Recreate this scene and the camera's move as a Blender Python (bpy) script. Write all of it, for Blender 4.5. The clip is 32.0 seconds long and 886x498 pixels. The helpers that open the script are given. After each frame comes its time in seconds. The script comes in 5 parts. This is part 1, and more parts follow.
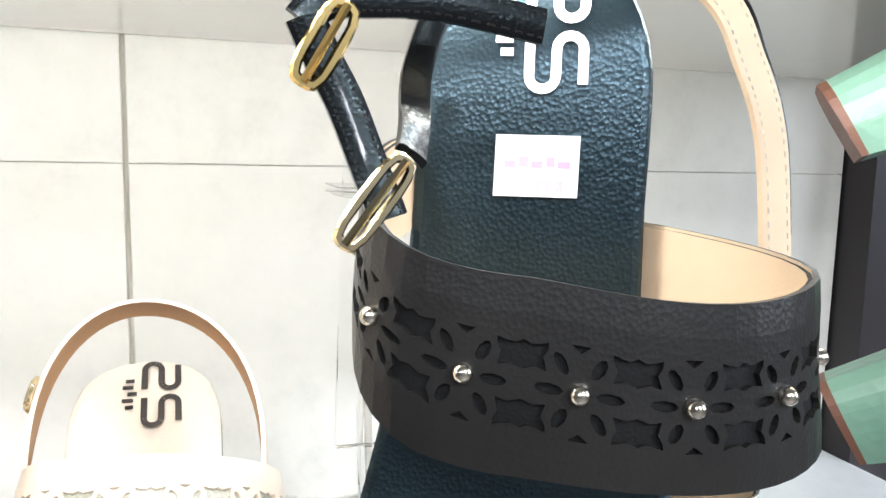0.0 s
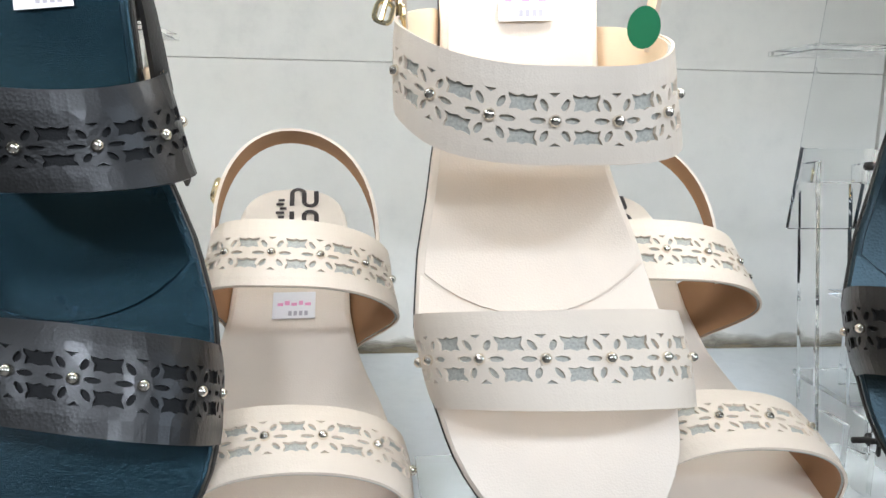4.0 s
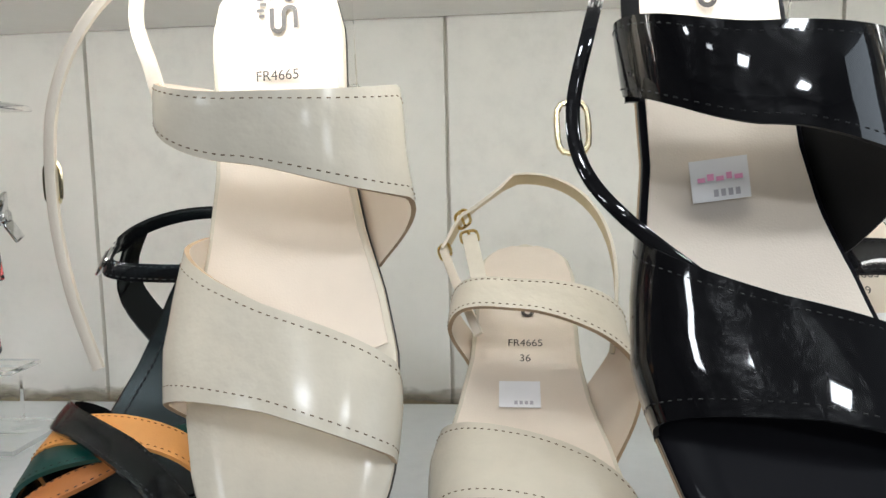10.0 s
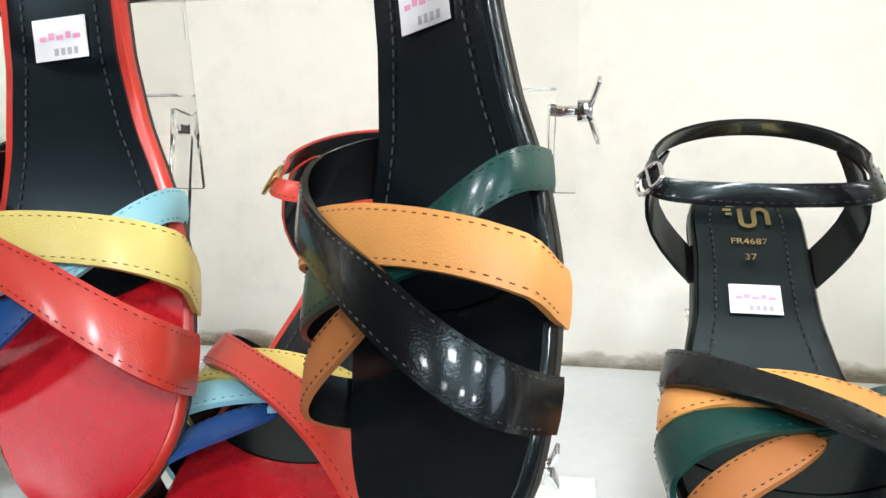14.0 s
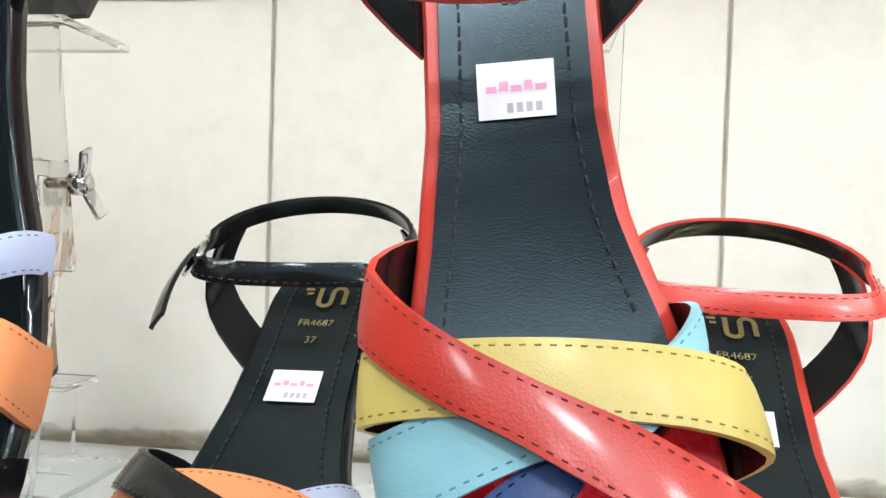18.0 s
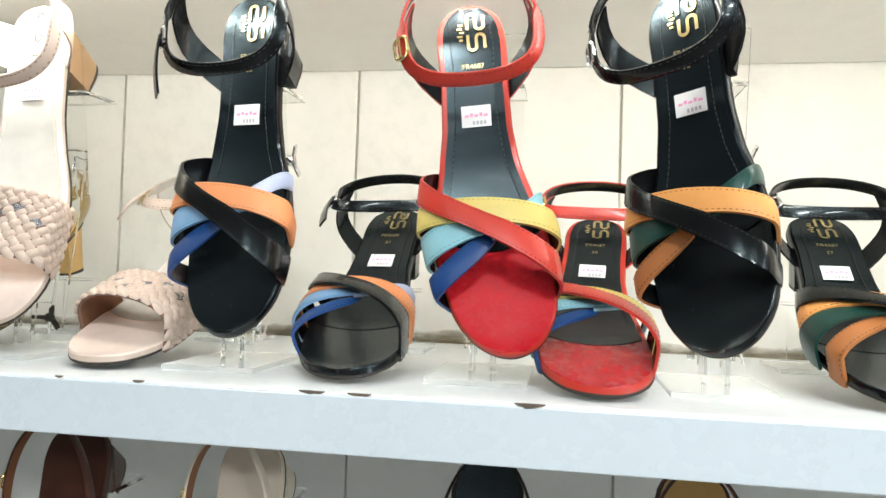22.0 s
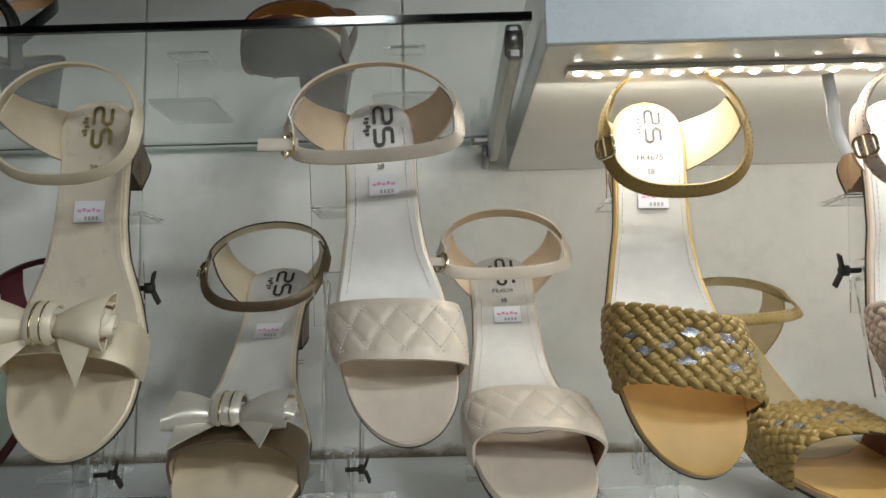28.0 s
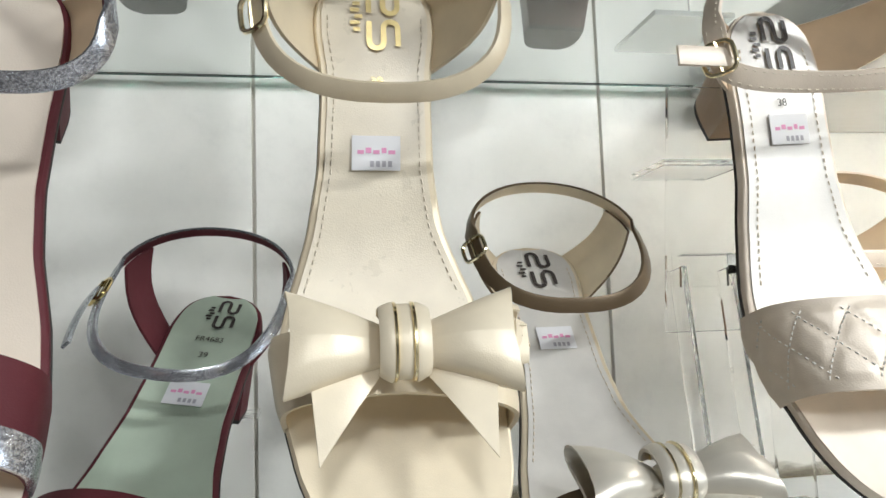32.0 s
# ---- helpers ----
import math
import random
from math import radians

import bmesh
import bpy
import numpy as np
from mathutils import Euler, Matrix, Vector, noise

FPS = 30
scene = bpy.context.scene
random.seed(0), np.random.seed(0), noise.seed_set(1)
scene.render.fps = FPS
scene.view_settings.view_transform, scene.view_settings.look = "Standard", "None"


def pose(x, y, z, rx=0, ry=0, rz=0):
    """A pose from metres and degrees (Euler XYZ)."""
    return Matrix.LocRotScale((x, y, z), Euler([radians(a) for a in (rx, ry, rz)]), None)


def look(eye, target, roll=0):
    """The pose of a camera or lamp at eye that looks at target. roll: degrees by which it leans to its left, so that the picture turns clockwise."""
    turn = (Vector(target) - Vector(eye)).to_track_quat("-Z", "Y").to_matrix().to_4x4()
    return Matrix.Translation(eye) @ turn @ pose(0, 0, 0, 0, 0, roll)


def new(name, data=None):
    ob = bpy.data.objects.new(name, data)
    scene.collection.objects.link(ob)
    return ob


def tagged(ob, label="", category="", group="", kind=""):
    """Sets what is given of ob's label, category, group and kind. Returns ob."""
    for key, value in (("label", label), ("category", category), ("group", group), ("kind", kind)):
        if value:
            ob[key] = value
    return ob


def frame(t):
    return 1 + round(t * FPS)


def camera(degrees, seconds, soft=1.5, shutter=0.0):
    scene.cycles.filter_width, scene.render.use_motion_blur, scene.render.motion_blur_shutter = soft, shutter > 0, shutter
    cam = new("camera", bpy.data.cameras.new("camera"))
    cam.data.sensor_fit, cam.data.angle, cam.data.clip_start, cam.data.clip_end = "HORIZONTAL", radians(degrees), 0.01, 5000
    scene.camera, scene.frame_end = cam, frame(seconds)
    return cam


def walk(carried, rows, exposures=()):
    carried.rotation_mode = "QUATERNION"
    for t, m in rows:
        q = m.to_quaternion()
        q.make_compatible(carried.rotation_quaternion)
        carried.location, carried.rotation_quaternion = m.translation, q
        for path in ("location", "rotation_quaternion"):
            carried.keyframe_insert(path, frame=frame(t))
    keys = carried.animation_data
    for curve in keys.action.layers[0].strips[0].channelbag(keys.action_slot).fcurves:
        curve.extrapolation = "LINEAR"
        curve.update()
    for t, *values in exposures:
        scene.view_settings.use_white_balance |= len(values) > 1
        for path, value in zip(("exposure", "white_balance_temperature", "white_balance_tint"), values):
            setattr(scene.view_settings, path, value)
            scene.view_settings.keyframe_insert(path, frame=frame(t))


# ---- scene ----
from mathutils.geometry import delaunay_2d_cdt
import collections

cam = camera(62.27, 32.0)
PATH = [
    (0, (0.2175, -0.4823, 0.2446), (0.3689, -0.0099, 0.1824), 1.19),
    (0.5, (0.2124, -0.4868, 0.2467), (0.3594, -0.0130, 0.1840), 1.03),
    (1, (0.2052, -0.4968, 0.2399), (0.3413, -0.0209, 0.1693), 0.49),
    (1.5, (0.1744, -0.5296, 0.2375), (0.2626, -0.0426, 0.1664), 0.62),
    (2, (0.1176, -0.5521, 0.2383), (0.1647, -0.0612, 0.1558), 1.22),
    (2.5, (0.0737, -0.5602, 0.2329), (0.1142, -0.0686, 0.1515), 1.59),
    (4.5, (0.0108, -0.6110, 0.1776), (0.0700, -0.1228, 0.0873), 0.25),
    (5, (-0.0357, -0.6287, 0.1683), (0.0347, -0.1454, 0.0611), -0.73),
    (5.5, (-0.0825, -0.6383, 0.1652), (0.0041, -0.1577, 0.0576), -1.13),
    (6, (-0.1332, -0.6593, 0.1642), (-0.0447, -0.1763, 0.0702), -0.81),
    (6.5, (-0.1793, -0.6666, 0.1665), (-0.1054, -0.1791, 0.0835), 0.24),
    (7, (-0.2259, -0.6785, 0.1736), (-0.1712, -0.1879, 0.0943), 1.00),
    (7.5, (-0.2725, -0.6948, 0.1722), (-0.2525, -0.2007, 0.0980), 1.25),
    (8, (-0.3145, -0.6968, 0.1694), (-0.3069, -0.2029, 0.0920), 1.49),
    (8.5, (-0.3498, -0.6905, 0.1647), (-0.3513, -0.1962, 0.0898), 1.63),
    (9, (-0.3576, -0.6601, 0.1645), (-0.3599, -0.1650, 0.0953), 0.43),
    (9.5, (-0.3713, -0.6220, 0.1729), (-0.3960, -0.1265, 0.1103), 0.24),
    (10, (-0.3784, -0.5901, 0.1899), (-0.4263, -0.0950, 0.1388), -1.28),
    (10.5, (-0.3882, -0.5576, 0.1887), (-0.4443, -0.0633, 0.1380), -0.19),
    (11, (-0.4030, -0.5324, 0.1955), (-0.4616, -0.0383, 0.1463), -1.22),
    (11.5, (-0.4356, -0.5096, 0.1832), (-0.5144, -0.0201, 0.1181), -0.50),
    (12, (-0.4632, -0.4906, 0.1727), (-0.5633, -0.0047, 0.1104), -0.00),
    (12.5, (-0.5004, -0.4855, 0.1650), (-0.6122, -0.0025, 0.0997), -0.56),
    (13, (-0.5527, -0.5077, 0.1572), (-0.6693, -0.0253, 0.0965), -1.14),
    (13.5, (-0.6115, -0.5258, 0.1546), (-0.7227, -0.0426, 0.0900), -0.79),
    (15.5, (-0.7079, -0.5542, 0.1412), (-0.7683, -0.0599, 0.0967), 2.45),
    (16, (-0.7617, -0.5161, 0.1366), (-0.8317, -0.0233, 0.0896), 1.37),
    (16.5, (-0.7916, -0.4766, 0.1373), (-0.8578, 0.0182, 0.1091), 0.72),
    (17, (-0.8173, -0.4674, 0.1523), (-0.8788, 0.0286, 0.1381), 1.16),
    (17.5, (-0.8412, -0.4819, 0.1550), (-0.9014, 0.0144, 0.1455), 0.77),
    (18, (-0.8478, -0.4859, 0.1578), (-0.9100, 0.0101, 0.1464), 1.79),
    (18.5, (-0.8579, -0.5060, 0.1435), (-0.8850, -0.0070, 0.1275), 0.70),
    (19, (-0.8554, -0.5445, 0.1112), (-0.8928, -0.0465, 0.0866), 1.99),
    (19.5, (-0.8540, -0.6069, 0.0889), (-0.8881, -0.1082, 0.0761), 1.74),
    (20, (-0.8569, -0.6686, 0.0916), (-0.8419, -0.1689, 0.0818), 1.47),
    (20.5, (-0.8326, -0.7112, 0.0896), (-0.8352, -0.2113, 0.0961), 1.52),
    (21, (-0.8266, -0.7607, 0.0834), (-0.8636, -0.2625, 0.1054), 3.19),
    (21.5, (-0.8007, -0.7883, 0.0788), (-0.8650, -0.2927, 0.0926), 2.23),
    (22, (-0.7823, -0.8229, 0.0798), (-0.8673, -0.3304, 0.0959), 1.74),
    (22.5, (-0.7861, -0.8413, 0.0766), (-0.8927, -0.3531, 0.0939), 1.59),
    (23, (-0.8125, -0.8290, 0.0843), (-0.9246, -0.3424, 0.1098), 1.42),
    (23.5, (-0.8920, -0.8183, 0.0901), (-1.0106, -0.3332, 0.1154), -1.27),
    (24, (-0.9780, -0.8253, 0.1057), (-1.0659, -0.3341, 0.1371), -2.94),
    (24.5, (-1.0522, -0.8267, 0.1115), (-1.1399, -0.3353, 0.1396), -2.68),
    (25, (-1.1385, -0.7999, 0.1023), (-1.2250, -0.3104, 0.1564), -2.65),
    (25.5, (-1.2157, -0.7610, 0.1167), (-1.2978, -0.2724, 0.1842), -2.57),
    (26, (-1.2915, -0.7388, 0.1249), (-1.3689, -0.2495, 0.1921), -1.90),
    (26.5, (-1.3652, -0.7452, 0.1382), (-1.4158, -0.2535, 0.2133), -1.38),
    (28.5, (-1.6244, -0.8246, 0.1212), (-1.6139, -0.3282, 0.1809), -1.78),
    (29, (-1.6495, -0.7888, 0.1216), (-1.6224, -0.2934, 0.1833), -2.23),
    (29.5, (-1.6782, -0.7377, 0.1213), (-1.6567, -0.2418, 0.1818), -2.08),
    (30, (-1.7146, -0.6811, 0.1303), (-1.6993, -0.1846, 0.1864), -1.45),
    (30.5, (-1.7770, -0.6355, 0.1390), (-1.7355, -0.1399, 0.1901), -1.82),
    (31, (-1.8386, -0.6161, 0.1479), (-1.7679, -0.1240, 0.2008), -2.68),
    (31.5, (-1.8614, -0.6017, 0.1489), (-1.7765, -0.1114, 0.1976), -2.31),
    (32, (-1.8805, -0.6065, 0.1499), (-1.7956, -0.1161, 0.1973), -1.92),
]
EXPOSURES = [(0, -0.1, 6100, 12), (1, -0.15, 5980, 12), (2, -0.85, 5800, 9), (5, -0.65, 5760, 11), (6, -0.34, 5850, 12), (7, -0.22, 5880, 11), (8, -0.58, 5930, 11), (9, -0.58, 5950, 10), (10, -1.05, 6120, 9), (11, -1.28, 6330, 8), (12, -0.78, 6110, 8), (13, -0.48, 6110, 8), (16, 0.3, 6150, 6), (17, -0.13, 6120, 8), (18, -0.13, 6100, 8), (19, 0.15, 6230, 7), (20, 0.22, 6400, 6), (22, -0.1, 6420, 6), (23, -0.34, 6520, 5), (24, -0.6, 6680, 4), (25, -0.86, 6650, 5), (26, -1.08, 6550, 6), (29, -0.6, 6300, 6), (30, -0.14, 6280, 7), (31, 0.05, 6330, 8), (32, 0.17, 6350, 8)]
walk(cam, [(t, look(eye, target, roll)) for t, eye, target, roll in PATH], EXPOSURES)

# ---- world and lights ----
world = bpy.data.worlds.new("shop_world")
scene.world = world
world.use_nodes = True
world.node_tree.nodes["Background"].inputs[0].default_value = (1.0, 0.97, 0.92, 1)
world.node_tree.nodes["Background"].inputs[1].default_value = 0.05


def area_lamp(name, m, sx, sy, watts, colour):
    data = bpy.data.lights.new(name, "AREA")
    data.shape, data.size, data.size_y, data.energy, data.color = "RECTANGLE", sx, sy, watts, colour
    ob = new(name, data)
    ob.matrix_world = m
    return ob


WALL_Y, SHELF_Z, SHELF_FRONT = 0.0, 0.0, -0.36
TOP_Z, TOP_FRONT, TOP_END = 0.315, -0.345, -1.545
RIGHT_END = 0.47
CEIL_Z, FLOOR_Z = 1.45, -1.15

# Unseen ceiling lights, assumed from cast shadows; the far row is frontal fill.
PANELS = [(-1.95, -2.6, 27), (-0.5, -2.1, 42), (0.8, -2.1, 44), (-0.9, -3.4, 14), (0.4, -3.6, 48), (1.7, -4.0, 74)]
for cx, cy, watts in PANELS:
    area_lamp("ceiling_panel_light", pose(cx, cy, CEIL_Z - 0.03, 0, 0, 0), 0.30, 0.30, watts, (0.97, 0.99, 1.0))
# Added lamp for bluish daylight from the right; there is no window.
area_lamp("side_daylight_fill", pose(2.6, -1.6, 0.9, 0, 75, 0), 1.2, 1.4, 34, (0.84, 0.93, 1.0))
area_lamp("led_strip_light", pose(-0.53, -0.30, TOP_Z - 0.012, 38, 0, 0), 1.98, 0.012, 4.6, (1.0, 0.97, 0.90))


# ---- materials ----
def node_mat(name):
    m = bpy.data.materials.new(name)
    m.use_nodes = True
    nt = m.node_tree
    return m, nt, nt.nodes["Principled BSDF"]


def ramp(nt, src, stops):
    r = nt.nodes.new("ShaderNodeValToRGB")
    e = r.color_ramp.elements
    while len(e) < len(stops):
        e.new(0.5)
    for el, (p, c) in zip(e, stops):
        el.position, el.color = p, (*c, 1)
    nt.links.new(src, r.inputs[0])
    return r.outputs[0]


def shade(c, k):
    return tuple(max(0.0, min(1.0, v * k)) for v in c)


def noise_node(nt, scale, detail=4.0, rough=0.55, stretch=None):
    tc = nt.nodes.new("ShaderNodeTexCoord")
    src = tc.outputs["Object"]
    if stretch:
        mp = nt.nodes.new("ShaderNodeMapping")
        mp.inputs["Scale"].default_value = stretch
        nt.links.new(src, mp.inputs[0])
        src = mp.outputs[0]
    n = nt.nodes.new("ShaderNodeTexNoise")
    n.inputs["Scale"].default_value, n.inputs["Detail"].default_value, n.inputs["Roughness"].default_value = scale, detail, rough
    nt.links.new(src, n.inputs["Vector"])
    return n


def bump(nt, bsdf, height, strength, distance):
    b = nt.nodes.new("ShaderNodeBump")
    b.inputs["Strength"].default_value, b.inputs["Distance"].default_value = strength, distance
    nt.links.new(height, b.inputs["Height"])
    nt.links.new(b.outputs[0], bsdf.inputs["Normal"])


def leather(name, c, rough=0.45, coat=0.0, grain=1200.0, bstr=0.12, vary=0.12, stretch=None, metal=0.0, spec=0.5, coat_rough=0.04, wave=0.0, tint=None):
    """Leather: pebbled grain, slow tonal change, gloss that varies a little."""
    m, nt, b = node_mat(name)
    slow = noise_node(nt, 22, 5)
    col = ramp(nt, slow.outputs["Fac"], [(0.3, shade(c, 1 - vary)), (0.7, shade(c, 1 + vary))])
    nt.links.new(col, b.inputs["Base Color"])
    tc = nt.nodes.new("ShaderNodeTexCoord")
    v = nt.nodes.new("ShaderNodeTexVoronoi")
    v.inputs["Scale"].default_value = grain
    if stretch:
        mp = nt.nodes.new("ShaderNodeMapping")
        mp.inputs["Scale"].default_value = stretch
        nt.links.new(tc.outputs["Object"], mp.inputs[0])
        nt.links.new(mp.outputs[0], v.inputs["Vector"])
    else:
        nt.links.new(tc.outputs["Object"], v.inputs["Vector"])
    height = v.outputs["Distance"]
    if wave:
        soft = noise_node(nt, 55, 1, 0.4)
        add = nt.nodes.new("ShaderNodeMath")
        add.operation, add.inputs[1].default_value = "MULTIPLY_ADD", wave
        nt.links.new(soft.outputs["Fac"], add.inputs[0])
        nt.links.new(height, add.inputs[2])
        height = add.outputs[0]
    bump(nt, b, height, bstr, 0.0006)
    mid = noise_node(nt, 120, 3)
    r = nt.nodes.new("ShaderNodeMapRange")
    r.inputs["To Min"].default_value, r.inputs["To Max"].default_value = rough * 0.9, min(1, rough * 1.12)
    nt.links.new(mid.outputs["Fac"], r.inputs["Value"])
    nt.links.new(r.outputs[0], b.inputs["Roughness"])
    b.inputs["Coat Weight"].default_value, b.inputs["Coat Roughness"].default_value = coat, coat_rough
    b.inputs["Metallic"].default_value = metal
    b.inputs["Specular IOR Level"].default_value = spec
    if tint:
        b.inputs["Specular Tint"].default_value = (*tint, 1)
    return m


def patent(name, c, coat=0.7, wave=0.35, coat_rough=0.04, grain=110):
    """Patent leather: a clear glossy coat with a slight wave over the colour."""
    m, nt, b = node_mat(name)
    slow = noise_node(nt, 30, 4)
    nt.links.new(ramp(nt, slow.outputs["Fac"], [(0.3, shade(c, 0.92)), (0.7, shade(c, 1.06))]), b.inputs["Base Color"])
    b.inputs["Roughness"].default_value, b.inputs["Coat Weight"].default_value, b.inputs["Coat Roughness"].default_value = 0.25, coat, coat_rough
    b.inputs["Specular IOR Level"].default_value = 0.04
    w = noise_node(nt, grain, 3)
    bump(nt, b, w.outputs["Fac"], wave, 0.002)
    return m


def metal(name, c, rough=0.18):
    m, nt, b = node_mat(name)
    n = noise_node(nt, 300, 3)
    nt.links.new(ramp(nt, n.outputs["Fac"], [(0.3, shade(c, 0.85)), (0.7, c)]), b.inputs["Base Color"])
    b.inputs["Metallic"].default_value, b.inputs["Roughness"].default_value = 1.0, rough
    return m


def plain(name, c, rough=0.6, vary=0.06, scale=60.0, bstr=0.05):
    m, nt, b = node_mat(name)
    n = noise_node(nt, scale, 5)
    nt.links.new(ramp(nt, n.outputs["Fac"], [(0.3, shade(c, 1 - vary)), (0.7, shade(c, 1 + vary))]), b.inputs["Base Color"])
    b.inputs["Roughness"].default_value = rough
    bump(nt, b, n.outputs["Fac"], bstr, 0.001)
    return m


def glitter(name, c, base):
    m, nt, b = node_mat(name)
    tc = nt.nodes.new("ShaderNodeTexCoord")
    v = nt.nodes.new("ShaderNodeTexVoronoi")
    v.inputs["Scale"].default_value = 1400
    nt.links.new(tc.outputs["Object"], v.inputs["Vector"])
    sep = nt.nodes.new("ShaderNodeSeparateColor")
    nt.links.new(v.outputs["Color"], sep.inputs[0])
    nt.links.new(ramp(nt, sep.outputs[0], [(0.2, base), (0.8, c)]), b.inputs["Base Color"])
    b.inputs["Metallic"].default_value, b.inputs["Roughness"].default_value = 0.8, 0.25
    bump(nt, b, sep.outputs[1], 0.8, 0.0006)
    return m


def clear(name, tint=(0.985, 0.99, 0.985), rough=0.01, ior=1.1):
    m, nt, b = node_mat(name)
    n = noise_node(nt, 45, 5)
    nt.links.new(ramp(nt, n.outputs["Fac"], [(0.35, shade(tint, 0.97)), (0.6, tint)]), b.inputs["Base Color"])
    r = nt.nodes.new("ShaderNodeMapRange")
    r.inputs["To Min"].default_value, r.inputs["To Max"].default_value = rough, rough + 0.06
    nt.links.new(n.outputs["Fac"], r.inputs["Value"])
    nt.links.new(r.outputs[0], b.inputs["Roughness"])
    b.inputs["Transmission Weight"].default_value, b.inputs["IOR"].default_value = 1.0, ior
    return m


def painted(name, c, dirt, amount, rough=0.35, scale=7.0, gloss=0.0):
    """Painted board or tile: brush-scale tone, brownish dirt patches and fine scuffs."""
    m, nt, b = node_mat(name)
    n1, n2 = noise_node(nt, scale, 8, 0.65), noise_node(nt, scale * 9, 6, 0.7)
    mx = nt.nodes.new("ShaderNodeMath")
    mx.operation = "MULTIPLY"
    nt.links.new(n1.outputs["Fac"], mx.inputs[0])
    nt.links.new(n2.outputs["Fac"], mx.inputs[1])
    col = ramp(nt, mx.outputs[0], [(0.15, shade(c, 1.0)), (0.27, shade(c, 0.97)), (0.27 + 0.35 * (1 - amount), shade(c, 0.90)), (0.62, dirt)])
    nt.links.new(col, b.inputs["Base Color"])
    r = nt.nodes.new("ShaderNodeMapRange")
    r.inputs["To Min"].default_value, r.inputs["To Max"].default_value = rough * 0.7, rough * 1.5
    nt.links.new(n2.outputs["Fac"], r.inputs["Value"])
    nt.links.new(r.outputs[0], b.inputs["Roughness"])
    b.inputs["Coat Weight"].default_value = gloss
    bump(nt, b, n2.outputs["Fac"], 0.08, 0.0015)
    return m


M = {}
# Specular tints put bluish reflected light into the sheen of the black leathers.
M["black"] = leather("black_leather", (0.0045, 0.0045, 0.005), 0.24, spec=0.22, coat=0.35, coat_rough=0.09, bstr=0.12, wave=1.5, tint=(0.72, 0.94, 1.0))
M["black_perf"] = leather("soft_black_leather", (0.019, 0.018, 0.017), 0.34, spec=0.42, coat=0.12, coat_rough=0.14, grain=900, bstr=0.12, vary=0.3, wave=0.9)
M["black_sheen"] = leather("black_sheen_leather", (0.004, 0.0055, 0.0065), 0.26, grain=1400, bstr=0.08, vary=0.05, spec=0.68, coat=0.12, coat_rough=0.1, wave=0.35, tint=(0.72, 0.94, 1.0))
M["black_insole"] = leather("black_insole_leather", (0.004, 0.006, 0.0075), 0.24, coat=0.10, grain=1500, bstr=0.07, spec=0.62, coat_rough=0.12, wave=2.2, tint=(0.68, 0.90, 1.0))
M["black_blue"] = leather("black_grained_leather", (0.004, 0.007, 0.009), 0.30, grain=800, bstr=0.24, vary=0.5, metal=0.04, spec=0.88, coat=0.08, coat_rough=0.2, tint=(0.55, 0.84, 1.0), wave=0.8)
M["black_brushed"] = leather("black_brushed_leather", (0.004, 0.010, 0.014), 0.20, grain=900, bstr=0.22, vary=0.7, metal=0.03, spec=0.54, coat=0.05, coat_rough=0.2, stretch=(0.4, 5.0, 1.0), tint=(0.36, 0.76, 1.0), wave=2.0)
M["black_matte"] = leather("black_matte_leather", (0.009, 0.009, 0.009), 0.6, spec=0.25)
M["black_patent"] = patent("black_patent", (0.005, 0.005, 0.006), wave=0.55, grain=70)
M["black_glaze"] = leather("black_glazed_sole", (0.005, 0.005, 0.007), 0.34, coat=0.06, coat_rough=0.05, bstr=0.03, spec=0.05)
M["dark_green"] = leather("dark_green_leather", (0.005, 0.050, 0.040), 0.36, spec=0.25, coat=0.3, coat_rough=0.15)
M["orange"] = leather("orange_leather", (0.78, 0.29, 0.11), 0.45)
M["amber"] = leather("amber_leather", (0.82, 0.37, 0.10), 0.45)
M["brown_orange"] = leather("brown_orange_leather", (0.42, 0.15, 0.04), 0.5)
M["red"] = leather("red_leather", (0.54, 0.036, 0.020), 0.38, coat=0.3, coat_rough=0.15)
M["red_sole"] = leather("red_sole_leather", (0.50, 0.010, 0.018), 0.27, vary=0.04, spec=0.42, grain=1200, bstr=0.06, coat=0.08, coat_rough=0.2, wave=0.15)
M["yellow"] = leather("yellow_leather", (0.63, 0.51, 0.14), 0.45, coat=0.1, coat_rough=0.2)
M["sky"] = leather("pale_blue_leather", (0.28, 0.55, 0.62), 0.5)
M["steel_blue"] = leather("steel_blue_leather", (0.20, 0.37, 0.58), 0.5)
M["lilac"] = leather("lilac_blue_leather", (0.50, 0.56, 0.76), 0.5)
M["royal"] = leather("royal_blue_leather", (0.007, 0.052, 0.20), 0.42)
M["cream"] = leather("cream_leather", (0.78, 0.67, 0.54), 0.45, grain=1300, bstr=0.12, vary=0.05)
M["cream_sole"] = leather("cream_sole_leather", (0.78, 0.68, 0.56), 0.4, grain=1300, bstr=0.12, vary=0.05)
M["nude_patent"] = patent("nude_patent", (0.66, 0.60, 0.49), coat=0.28, coat_rough=0.15, wave=0.25)
M["nude"] = leather("nude_leather", (0.74, 0.65, 0.53), 0.42, grain=1300, bstr=0.1, vary=0.05)
M["nude_insole"] = leather("nude_insole_leather", (0.76, 0.66, 0.55), 0.38, grain=1300, bstr=0.1, vary=0.06)
# Tan and brown linings include the shade under the rear straps in their colour.
M["tan_lining"] = leather("tan_lining", (0.38, 0.21, 0.10), 0.6, grain=1500, bstr=0.08)
M["beige_lining"] = leather("beige_lining", (0.80, 0.62, 0.42), 0.6, grain=1500, bstr=0.08)
M["brown_lining"] = leather("brown_lining", (0.24, 0.10, 0.045), 0.6, grain=1500, bstr=0.08)
